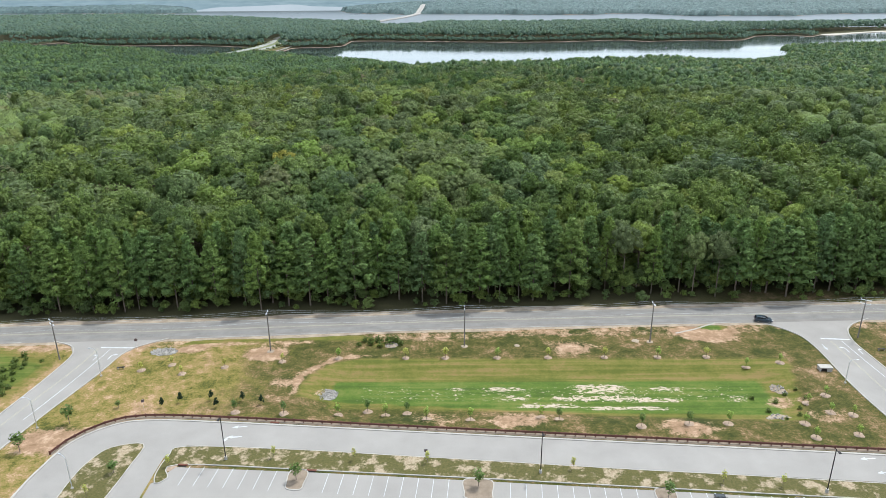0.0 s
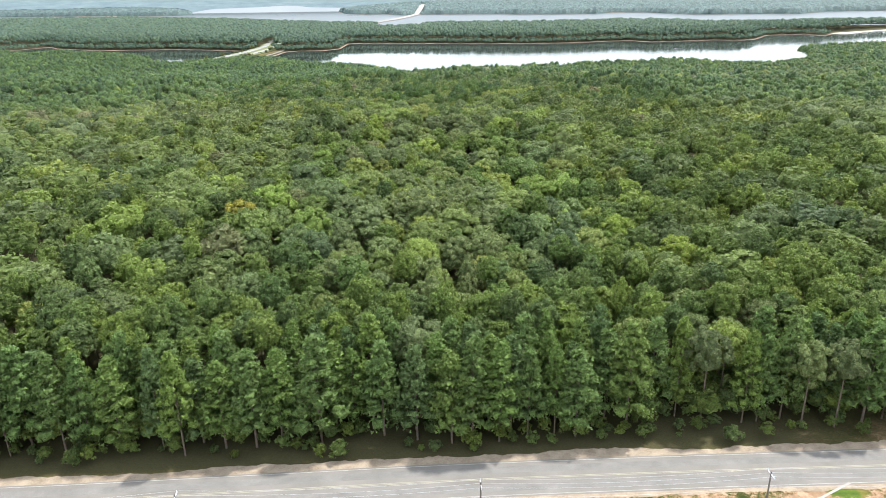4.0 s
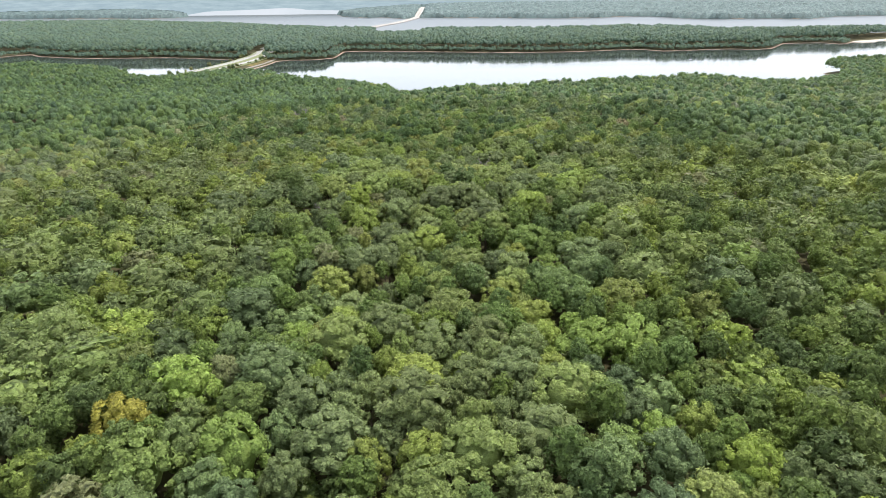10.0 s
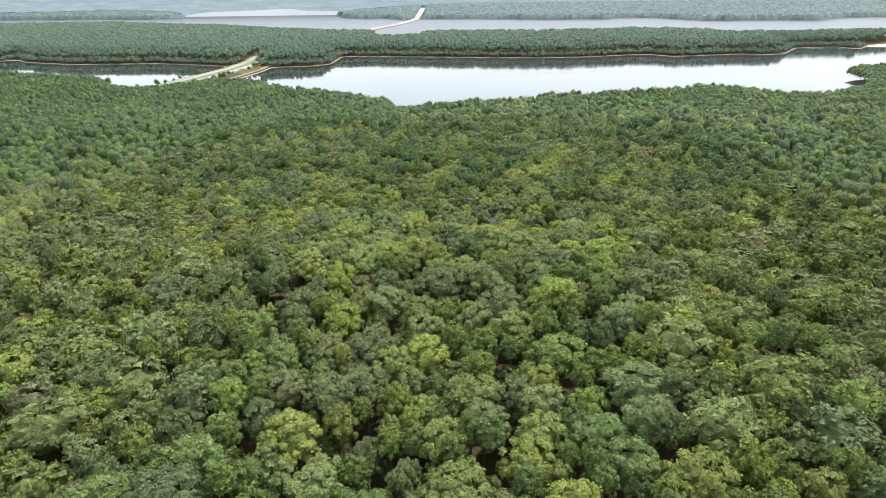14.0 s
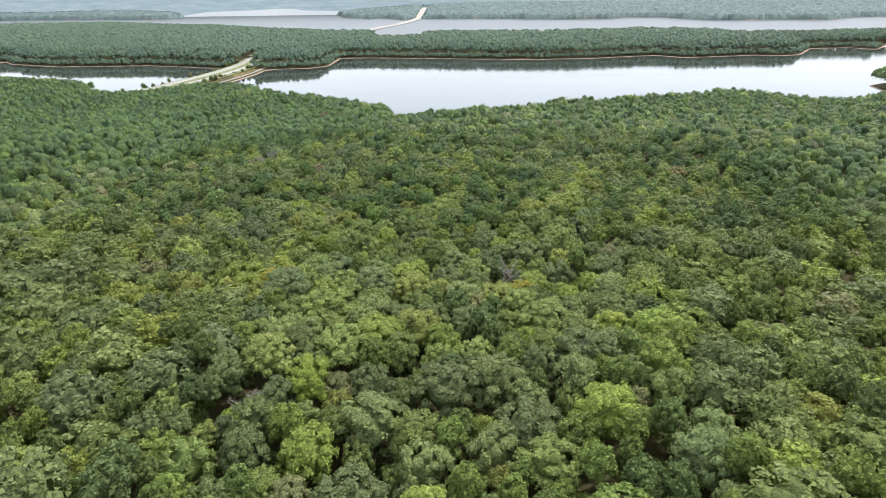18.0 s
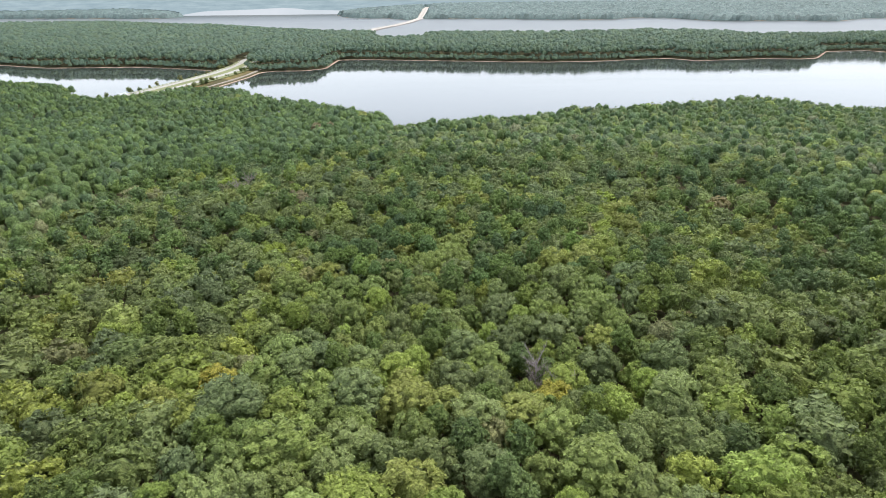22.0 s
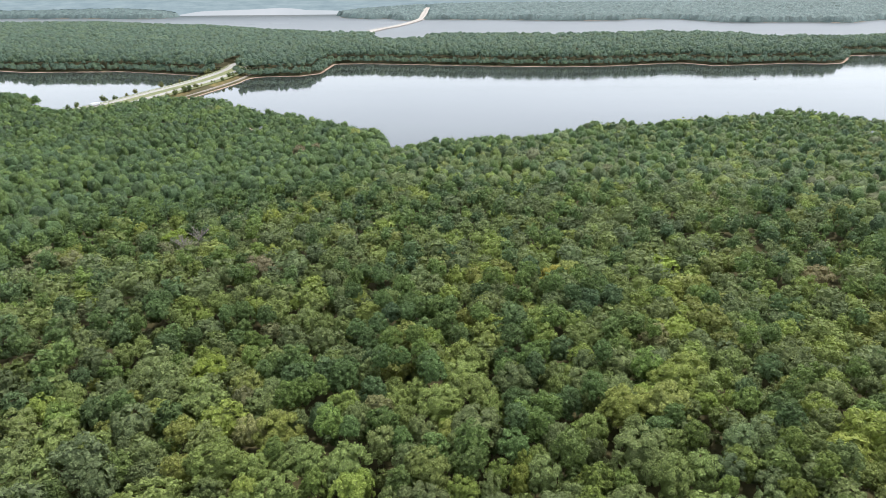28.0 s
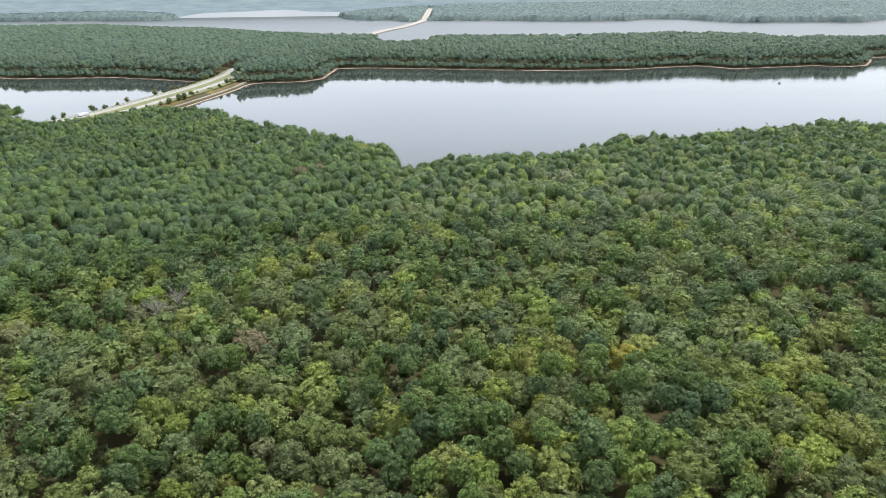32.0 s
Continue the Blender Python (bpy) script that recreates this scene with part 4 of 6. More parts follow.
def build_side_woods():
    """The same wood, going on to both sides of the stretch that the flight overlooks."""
    rng = np.random.RandomState(35)
    x, y = wood_points(-520, 520, 168, 760, 7.4, rng)
    keep = (y - 0.055 * x > 178) & (np.abs(x) > 0.68 * (y * 0.94 + 30) + 72) & (inside_by(x, y, SHORE) > 4)
    x, y = x[keep], y[keep]
    is_pine = rng.uniform(size=len(x)) < 0.4
    colour = np.where(is_pine[:, None], PINE_GREENS[rng.choice(4, len(x))], GREENS[rng.choice(7, len(x), p=OFTEN)]) * rng.uniform(0.82, 1.22, (len(x), 1))
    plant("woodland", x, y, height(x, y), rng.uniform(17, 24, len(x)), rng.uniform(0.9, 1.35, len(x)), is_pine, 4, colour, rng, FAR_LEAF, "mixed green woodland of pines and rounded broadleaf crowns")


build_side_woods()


def build_isle_woods():
    rng = np.random.RandomState(33)
    poly = ISLE + ISLE_BACK
    for gap, level, near, words in ((8.0, 4, True, "haze-tinted blue-green trees standing along the shore of the island"), (10.5, 5, False, "haze-tinted blue-green wooded island across the lake")):
        x, y = wood_points(-2100, 1900, 1560, 3400, gap, rng)
        keep = np.abs(x) < 0.66 * (y + 60)
        x, y = x[keep], y[keep]
        d = inside_by(x, y, poly)
        front = (d < 70) & (y < 2150)
        keep = (d > 3.5 + 2 * waves(x, y, 60, 2)) & ((off_line(x, y, CAUSEWAY) > 21) | (y > 1800)) & (front == near)
        keep &= inside_by(x, y, SAND_WEST) < 4
        keep &= inside_by(x, y, SAND_EAST) < 4
        keep &= (y < 2150) | (rng.uniform(size=len(x)) < 0.45) | (d < 40)
        x, y, d = x[keep], y[keep], d[keep]
        z = height(x, y)
        is_pine = rng.uniform(size=len(x)) < 0.65
        # leaf colours carry some blue distance haze besides the trees' own green
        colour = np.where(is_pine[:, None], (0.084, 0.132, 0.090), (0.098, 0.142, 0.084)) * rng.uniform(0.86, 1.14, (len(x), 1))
        tall = rng.uniform(16, 25, len(x)) * np.where(d < 16, 0.85, 1.0)
        z = z - tall * np.where(d < 22, 0.42, 0.0)
        wide = rng.uniform(0.85, 1.25, len(x)) * np.where(is_pine & near, 1.15, 1.0) * np.where(near, 1.0, 1.25) * np.where((y > 2150) & (d >= 40), 1.45, 1.0)
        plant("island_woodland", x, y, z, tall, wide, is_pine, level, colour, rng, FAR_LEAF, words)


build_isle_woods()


def build_far_canopy():
    """Woods on the far shores: uneven sheets of crowns that drop at the water."""
    rng = np.random.RandomState(5)
    for x0, y0, y1, gap in ((4200, 3300, 5000, 13.0),):
        gx, gy = np.arange(-x0, x0 + 1, gap), np.arange(y0, y1 + gap + 1, gap)
        x, y = np.meshgrid(gx, gy)
        x, y = x + rng.uniform(-0.4, 0.4, x.shape) * gap, y + rng.uniform(-0.4, 0.4, y.shape) * gap
        h = height(x, y)
        d = np.maximum(np.maximum(inside_by(x, y, FAR_EAST), inside_by(x, y, FAR_WEST)), -1e9)
        d = np.where(off_line(x, y, FAR_ROAD) < 26, -1, d)
        z = np.where(d > 9, h + rng.uniform(12, 25, x.shape), h - 0.5)
        n, k = x.shape
        i = np.arange(n * k).reshape(n, k)
        f = np.stack([i[:-1, :-1], i[:-1, 1:], i[1:, 1:], i[1:, :-1]], -1).reshape(-1, 4)
        f = f[(d.ravel()[f] > 9).any(1)]
        # pale blue-green: the haze of distance is put into the leaf colour
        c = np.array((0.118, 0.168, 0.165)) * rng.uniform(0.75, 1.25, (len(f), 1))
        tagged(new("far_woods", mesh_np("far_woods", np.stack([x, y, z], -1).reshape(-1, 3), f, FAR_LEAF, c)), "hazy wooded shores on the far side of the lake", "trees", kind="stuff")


build_far_canopy()


def build_dead_trees():
    rng = np.random.RandomState(3)
    for x, y, tall in DEAD_TREES:
        z = float(height(np.array([x]), np.array([y]))[0])
        t = thing("dead_tree", (x, y, z), "bare grey dead tree standing among green crowns", "tree", "dead trees")
        part("trunk", rod(bmesh.new(), (0, 0, -0.5), (0.4, 0.2, tall), 0.30, 0.06, 8), DEAD_WOOD, t)
        for k in range(18):
            a, h, l = k * 2.4 + rng.uniform(0, 0.6), tall * rng.uniform(0.5, 0.92), rng.uniform(2.4, 4.6)
            bm = bmesh.new()
            c = Vector((0.4 * h / tall, 0.2 * h / tall, h))
            tip = c + Vector((math.cos(a) * l, math.sin(a) * l, l * rng.uniform(0.6, 1.1)))
            rod(bm, c, tip, 0.11, 0.04, 5)
            for j in range(20):
                p = c.lerp(tip, 0.20 + 0.04 * j)
                rod(bm, p, p + Vector(rng.uniform(-1.2, 1.2, 3)) + Vector((0, 0, 0.8)), 0.045, 0.02, 3)
            part("branch", bm, DEAD_WOOD, t)


build_dead_trees()

# ---- the school's frontage: road, driveways, lot ----
V = Vector


def strips(name, specs, material, parent):
    """Painted lines lying on a road: each one a part."""
    for a, b, w in specs:
        a, b = V(a), V(b)
        part(name, ribbon([a, b], w / 2, w / 2, 0.0, 0.006), material, parent)


ROAD_LINE = curve_through([(-400, 141), (-250, 149), (-113, 157.6), (-72, 159.6), (-36, 162.0), (6, 164.8), (45, 166.6), (84, 168.0), (127, 169.6), (260, 173), (420, 177)], 5)
road = structure("road", ribbon(ROAD_LINE, 5.0, 5.0, -0.3, 0.030), ASPHALT, "weathered grey two-lane asphalt road beside the woods", "road")
part("edge_line", ribbon(ROAD_LINE, 4.62, -4.48, 0.031, 0.036), FADED_PAINT, road)
for x0, x1 in ((-400, -103), (-62, 85), (125, 420)):
    part("edge_line", ribbon([p for p in curve_through([tuple(q) for q in ROAD_LINE], 4) if x0 <= p.x <= x1], -4.48, 4.62, 0.031, 0.036), FADED_PAINT, road)
for side in (-0.17, 0.17):
    part("centre_line", ribbon(ROAD_LINE, side + 0.06, -side + 0.06, 0.031, 0.036), YELLOW_PAINT, road)


def ragged_shoulder(name, off, width, seed, label):
    r = random.Random(seed)
    bm = bmesh.new()
    rows = []
    dense = curve_through([tuple(p) for p in ROAD_LINE], 9)
    for i, p in enumerate(dense):
        t = (dense[min(i + 1, len(dense) - 1)] - dense[max(i - 1, 0)]).normalized()
        s = V((-t.y, t.x))
        swing = 0.72 + 0.42 * noise.noise((p.x * 0.045, seed, 0)) + 0.22 * noise.noise((p.x * 0.22, seed, 3)) + r.uniform(-0.06, 0.06)
        out = off + width * swing * (1 if off > 0 else -1)
        rows.append([bm.verts.new((*(p + s * q), z)) for q, z in ((off, 0.026), (out, 0.006))])
    for a, b in zip(rows, rows[1:]):
        bm.faces.new((a[0], b[0], b[1], a[1]))
    bmesh.ops.recalc_face_normals(bm, faces=bm.faces)
    return structure(name, bm, SHOULDER, label, "road shoulder")


ragged_shoulder("road_shoulder_north", 4.4, 4.0, 2, "ragged sandy shoulder with washed-out asphalt along the woods")
ragged_shoulder("road_shoulder_south", -4.7, 2.2, 5, "sandy gravel shoulder along the grass")

# driveways: flared mouths that narrow to two lanes and a turn lane
WEST = [(-104, 155.5), (-97, 154.0), (-91.3, 151.7), (-88.6, 147.5), (-88.4, 141.5), (-89.6, 129.7), (-91.5, 117), (-95, 96), (-99, 70), (-103, 40),
        (-92, 40), (-88.5, 70), (-85.5, 96), (-83.0, 111), (-80.6, 123.5), (-77.6, 137), (-76.1, 146.9), (-73.6, 151.0), (-67.5, 155.4), (-62, 158.5), (-80, 160.5)]
EAST = [(84, 164.6), (89.5, 162.8), (93.5, 159.5), (96.3, 154.8), (97.0, 147.3), (96.6, 138.3), (96.4, 128.5), (97.2, 116), (99, 100), (103, 78),
        (115, 78), (111.5, 100), (109.6, 118), (108.7, 132), (108.1, 144.9), (108.0, 152.2), (109.9, 158.5), (113.4, 162.3), (119, 165.2), (126, 167), (104, 168.5)]
west = structure("driveway_west", slab(WEST, -0.3, 0.024), NEW_ASPHALT, "pale grey asphalt driveway joining the road", "road")
east = structure("driveway_east", slab(EAST, -0.3, 0.024), NEW_ASPHALT, "pale grey asphalt driveway with a turn lane", "road")
for ob, lines in ((west, (WEST[1:9], WEST[11:19])), (east, (EAST[1:9], EAST[11:19]))):
    for pts in lines:
        part("kerb", ribbon(curve_through(pts, 3), 0.16, 0.16, -0.2, 0.15), CONCRETE, ob)
for ob, specs in ((west, [((-83.0, 150.6), (-74.4, 150.4), 0.6)]), (east, [((100.6, 154.0), (107.6, 153.3), 0.6)])):
    for a, b, w in specs:
        part("stop_line", ribbon([V(a), V(b)], w / 2, w / 2, 0.025, 0.031), WHITE_PAINT, ob)
for ob, pts in ((west, [(-83.4, 150), (-84.2, 140), (-86.3, 128), (-88.3, 116), (-91, 96), (-95, 70)]), (east, [(102.4, 152.6), (102.5, 142), (102.6, 130), (103.2, 116), (105, 98)])):
    for side in (-0.15, 0.15):
        part("centre_line", ribbon(curve_through(pts, 4), side + 0.06, -side + 0.06, 0.025, 0.031), YELLOW_PAINT, ob)
for ob, pts in ((west, [(-80.2, 149.8), (-81.2, 140), (-83.0, 128), (-84.6, 119)]), (east, [(105.2, 152.6), (105.5, 142), (106.2, 130)])):
    part("lane_line", ribbon(curve_through(pts, 4), 0.08, 0.08, 0.025, 0.031), WHITE_PAINT, ob)


def arrow(kind):
    """A painted lane arrow 3 m long, pointing to +y."""
    bm = bmesh.new()

    def fill(pts):
        bm.faces.new([bm.verts.new((*p, 0)) for p in pts])
    fill([(-0.12, -1.5), (0.12, -1.5), (0.12, 0.4), (-0.12, 0.4)])
    if kind == "straight":
        fill([(-0.5, 0.4), (0.5, 0.4), (0, 1.6)])
    else:
        s = 1 if kind == "right" else -1
        fill([(-0.12 * s, 0.4), (0.12 * s, 0.4), (0.5 * s, 0.85), (0.5 * s, 1.15), (0.1 * s, 1.0)][::s])
        fill([(0.5 * s, 0.5), (1.3 * s, 1.0), (0.5 * s, 1.5)][::s])
    bmesh.ops.recalc_face_normals(bm, faces=bm.faces)
    for f in bm.faces:
        if f.normal.z < 0:
            f.normal_flip()
    return bm


LOOP_OUT = [(-73.4, 70), (-73.0, 95), (-72.4, 103), (-70.6, 111), (-65.5, 116.6), (-58.5, 118.8), (-41.5, 118.0), (-5.7, 114.8), (24, 112.2), (50.4, 109.9), (77, 107.6), (110, 104.6), (180, 98)]
LOOP_IN = [(180, 89.6), (110, 96.2), (84.4, 98.5), (58, 100.9), (37.5, 102.7), (14.4, 105.0), (-5.2, 106.9), (-25.3, 108.8), (-46.8, 110.0)]
loop = structure("loop_road", slab([tuple(p) for p in curve_through(LOOP_OUT, 5)] + [tuple(p) for p in curve_through(LOOP_IN, 4)] + [(-50, 106), (-50, 96), (-49, 70)], -0.3, 0.020), NEW_ASPHALT,
                 "pale grey asphalt loop road beside the parking lot", "road")
part("kerb", ribbon(curve_through(LOOP_OUT, 5), 0.05, 0.40, -0.2, 0.14), CONCRETE, loop)
for at, kind, turn, ob, z in (((-38.0, 116.2), "straight", 95, loop, 0.022), ((-38.8, 112.6), "left", 95, loop, 0.022), ((-38.2, 112.75), "straight", 95, loop, 0.026), ((85.1, 105.3), "straight", 95, loop, 0.022), ((86.0, 101.2), "straight", 95, loop, 0.022),
                           ((-78.4, 146.0), "right", -5, west, 0.026), ((-81.8, 145.6), "left", -5, west, 0.026), ((104.0, 148.2), "left", 0, east, 0.026), ((106.8, 147.2), "right", 0, east, 0.026), ((99.3, 149.5), "straight", 180, east, 0.026)):
    a = part("lane_arrow", arrow(kind), WHITE_PAINT, ob)
    a.matrix_basis = pose(*at, z, 0, 0, turn)

lot = structure("parking_lot", slab([(-49.5, 98.5), (-46.6, 103.3), (-19.6, 101.6), (13.5, 98.9), (45, 96.2), (120, 89.5), (120, 40), (-49.5, 40)], -0.3, 0.016), NEW_ASPHALT,
                "pale asphalt parking lot with white painted stalls", "parking lot")


def kerb_y(x):
    """The lot's front kerb."""
    return 99.7 - 0.0815 * (x - 7.3)


for row, (x0, n) in enumerate(((-43.9, 7), (-17.2, 9), (16.4, 9), (48.2, 8))):
    for i in range(n):
        x = x0 + 2.8 * i
        part("stall_line", ribbon([V((x, kerb_y(x) - 0.35)), V((x - 0.42, kerb_y(x) - 5.75))], 0.05, 0.05, 0.017, 0.023), WHITE_PAINT, lot)


def planted_strip(name, pts, label, material=None):
    inner = curve_through(pts, 4, True)
    ob = structure(name, slab([tuple(p) for p in inner], -0.2, 0.12), material or GROUND_PATCH, label, "planting bed")
    part("kerb", ribbon(inner + inner[:1], 0.10, 0.10, -0.2, 0.15), CONCRETE, ob)
    return ob


def patch_material():
    m, n, l, p = nodes_of("patchy_grass", 0.95, 0.0, 0.2)
    a, b = noise_of(n, l, 0.30, 6, 0.7), noise_of(n, l, 3.0, 6, 0.75)
    grass = ramp_of(n, l, b, [(0.3, (0.052, 0.054, 0.014)), (0.7, (0.128, 0.108, 0.040))])
    soil = ramp_of(n, l, b, [(0.3, (0.20, 0.142, 0.084)), (0.7, (0.42, 0.345, 0.235))])
    bare = ramp_of(n, l, a, [(0.50, (0, 0, 0)), (0.59, (1, 1, 1))])
    l.new(mix_of(n, l, bare, grass, soil), p.inputs["Base Color"])
    bump_of(n, l, p, b, 0.6, 0.05)
    return m


GROUND_PATCH = patch_material()
planted_strip("planting_strip", [(-46.8, 109.6), (-25.3, 108.5), (-5.2, 106.6), (14.4, 104.7), (37.5, 102.4), (58, 100.6), (84.4, 98.1), (118, 95.2), (118, 90.4), (84, 93.6), (45, 96.9), (13.5, 99.6),
                             (-19.6, 102.2), (-46.2, 104.0), (-47.0, 100.2), (-48.6, 98.6), (-49.6, 101.5), (-49.2, 106.5)], "patchy grass strip with mulch rings and saplings before the stalls")
planted_strip("planting_island_west", [(-55.6, 110.4), (-61.6, 109.3), (-63.9, 105.2), (-64.7, 100.2), (-64.6, 92), (-64, 78), (-59, 78), (-56.4, 92), (-55.4, 104)], "triangular grass island between loop road and lot")
for x0, x1 in ((-24.4, -21.3), (8.1, 13.0), (42.2, 45.4)):
    planted_strip("planting_island", [(x0, kerb_y(x0) - 0.1), (x1, kerb_y(x1) - 0.1), (x1 - 0.1, kerb_y(x1) - 3.5), (x1 - 0.5, kerb_y(x1) - 5.2), (x0 + 0.2, kerb_y(x0) - 5.2), (x0 - 0.2, kerb_y(x0) - 3.5)], "mulched parking island with one young tree", MULCH)

# ---- timber fence along the loop road ----
FENCE = curve_through([(-72.6, 107.2), (-70.7, 112.4), (-65.8, 117.6), (-58.8, 119.9), (-41.5, 119.1), (-5.7, 115.9), (24, 113.3), (50.4, 111.0), (77, 108.7), (110, 105.7), (160, 101)], 12)


def spaced(line, gap):
    out, left = [line[0]], gap
    for a, b in zip(line, line[1:]):
        d = (b - a).length
        while d >= left:
            a = a.lerp(b, left / d)
            d = (b - a).length
            out.append(a.copy())
            left = gap
        left -= d
    return out


structure("mulch_strip", ribbon(FENCE, 0.55, 0.70, -0.1, 0.035), MULCH, "narrow strip of reddish mulch under the guardrail", "mulch")
fence = thing("timber_guardrail", (0, 0, 0), "low red-brown timber guardrail along the loop road", "fence")
post = bpy.data.meshes.new("post")
bm = box(bmesh.new(), -0.11, 0.11, -0.11, 0.11, -0.3, 0.86, 0.02)
bm.to_mesh(post)
bm.free()
post.materials.append(TIMBER)
FENCE_AT = spaced(FENCE, 2.0)
for a, b in zip(FENCE_AT, FENCE_AT[1:]):
    share("post", post, fence, pose(a.x, a.y, 0, 0, 0, math.degrees(math.atan2(b.y - a.y, b.x - a.x))))
for a, b in zip(FENCE_AT[::2], FENCE_AT[2::2]):
    s = V((b.y - a.y, a.x - b.x)).normalized() * 0.17
    for z in (0.50, 0.76):
        part("rail", ribbon([a + s, b + s], 0.05, 0.05, z - 0.10, z + 0.10), TIMBER, fence)

# ---- poles, wires and lamps ----
POLES = [(-206, 132), (-148, 140), (-90.3, 144.5), (-39.3, 148.4), (9.2, 150.6), (56.5, 152.6), (110.2, 154.3), (162, 156.5), (214, 159)]


def utility_pole(at, double, turn):
    t = thing("utility_pole", (*at, 0), "grey wooden power pole with a crossarm and wires", "pole", "power poles", turn)
    part("pole", rod(bmesh.new(), (0, 0, -1), (0, 0, 11.1), 0.17, 0.12, 10), POLE_WOOD, t)
    for z in (10.6, 9.6) if double else (10.6,):
        arm = part("crossarm", box(bmesh.new(), -0.06, 0.06, -1.2, 1.2, z - 0.08, z + 0.08, 0.01), PORCELAIN, t)
        for y in (-1.05, 0.0, 1.05):
            bm = rod(bmesh.new(), (0, y, z + 0.07), (0, y, z + 0.34), 0.10, 0.06, 8)
            part("insulator", bm, PORCELAIN, arm)
    if double:
        part("brace", rod(bmesh.new(), (0, -0.8, 9.55), (0, 0, 9.0), 0.03, 0.03, 5), GALVANISED, t)
    return t


for i, p in enumerate(POLES):
    utility_pole(p, i in (2, 6), 52 if i in (2, 6) else 3.4)
for a, b in zip(POLES, POLES[1:]):
    line = thing("overhead_wires", (*a, 0), "three thin sagging wires between power poles", "wires", "power lines")
    for y, z in ((-1.05, 10.9), (0.0, 10.9), (1.05, 10.9), (0.0, 8.2)):
        bm = bmesh.new()
        pts = []
        for k in range(9):
            u = k / 8
            pts.append(V(((b[0] - a[0]) * u, (b[1] - a[1]) * u + y, z - 0.8 * 4 * u * (1 - u))))
        rings = [[bm.verts.new(p + V((0, 0.016 * math.cos(i * 1.5708), 0.016 * math.sin(i * 1.5708)))) for i in range(4)] for p in pts]
        for u, w in zip(rings, rings[1:]):
            for i in range(4):
                bm.faces.new((u[i], w[i], w[i - 3], u[i - 3]))
        bm.faces.new(rings[0])
        bm.faces.new(rings[-1][::-1])
        bmesh.ops.recalc_face_normals(bm, faces=bm.faces)
        part("wire", bm, GALVANISED, line)


def parking_lamp(at, tall):
    t = thing("parking_lamp", (*at, 0.1), "dark bronze parking lot lamp on a straight pole", "street lamp", "parking lamps")
    part("base", rod(bmesh.new(), (0, 0, -0.4), (0, 0, 0.7), 0.28, 0.28, 14), CONCRETE, t, "round concrete footing")
    part("pole", rod(bmesh.new(), (0, 0, 0.7), (0, 0, tall), 0.10, 0.08, 8), DARK_METAL, t)
    part("arm", rod(bmesh.new(), (0, 0, tall - 0.15), (0, -0.7, tall - 0.05), 0.04, 0.04, 6), DARK_METAL, t)
    part("lamp_head", box(bmesh.new(), -0.22, 0.22, -1.35, -0.6, tall - 0.10, tall + 0.06, 0.03), DARK_METAL, t)


for at, tall in (((-37.7, 105.5), 9.6), ((22.2, 101.3), 9.0), ((72.4, 95.8), 9.2)):
    parking_lamp(at, tall)


def street_lamp(at, tall, turn):
    t = thing("street_lamp", (*at, 0), "slender galvanised street lamp with a short curved arm", "street lamp", "driveway lamps", turn)
    part("base", rod(bmesh.new(), (0, 0, -0.3), (0, 0, 0.25), 0.30, 0.26, 12), CONCRETE, t, "round concrete footing")
    part("pole", rod(bmesh.new(), (0, 0, 0.25), (0, 0, tall), 0.085, 0.05, 8), GALVANISED, t)
    bm = bmesh.new()
    pts = [V((0, 0, tall - 0.1)), V((0.35, 0, tall + 0.25)), V((0.9, 0, tall + 0.4)), V((1.5, 0, tall + 0.4))]
    for p, q in zip(pts, pts[1:]):
        rod(bm, p, q, 0.04, 0.035, 6)
    part("arm", bm, GALVANISED, t)
    part("lamp_head", box(bmesh.new(), 1.4, 2.0, -0.13, 0.13, tall + 0.32, tall + 0.46, 0.03), GALVANISED, t)


for at, tall, turn in (((-63.2, 97.3), 6.6, 150), ((-80.0, 116.0), 6.8, 170), ((-76.4, 136.7), 6.8, 170), ((95.3, 132.5), 5.6, 0)):
    street_lamp(at, tall, turn)


def road_sign(at, turn, label, shape):
    t = thing("road_sign", (*at, 0), label, "sign", "road signs", turn)
    part("post", rod(bmesh.new(), (0, 0, -0.3), (0, 0, 2.6), 0.035, 0.035, 6), GALVANISED, t)
    bm = bmesh.new()
    if shape == "octagon":
        bmesh.ops.create_cone(bm, cap_ends=True, segments=8, radius1=0.42, radius2=0.42, depth=0.02, matrix=pose(0, -0.05, 2.5, 90, 0, 22.5))
        part("panel", bm, SIGN_BACK, t)
    else:
        part("panel", box(bm, -0.3, 0.3, -0.06, -0.04, 1.9, 2.6, 0.004), SIGN_BACK, t)


SIGN_BACK = surface("dull_sign_metal", (0.10, 0.07, 0.07), (0.20, 0.15, 0.15), 1, 8, 0.6, 0.1, 0.001, 0.3)
road_sign((-73.5, 150.0), 0, "stop sign seen from behind at the driveway mouth", "octagon")
road_sign((-60.5, 122.6), 20, "small sign on a thin metal post in the grass", "square")
road_sign((0.8, 105.2), 0, "small sign on a thin metal post in the planting strip", "square")

# ---- young trees, mulch rings, shrubs ----
def wisp(seed, count, half):
    """A thin young crown: leaf sprays alone, loosely set."""
    rng = np.random.RandomState(seed)
    d = unit(rng.normal(size=(count, 3)))
    at = d * rng.uniform(0.35, 1.1, (count, 1)) * (0.17, 0.17, 0.26) + (0, 0, 0.70)
    return sprays(rng, at, unit(d + (0, 0, 0.4)), half, 1.3, 0.6)


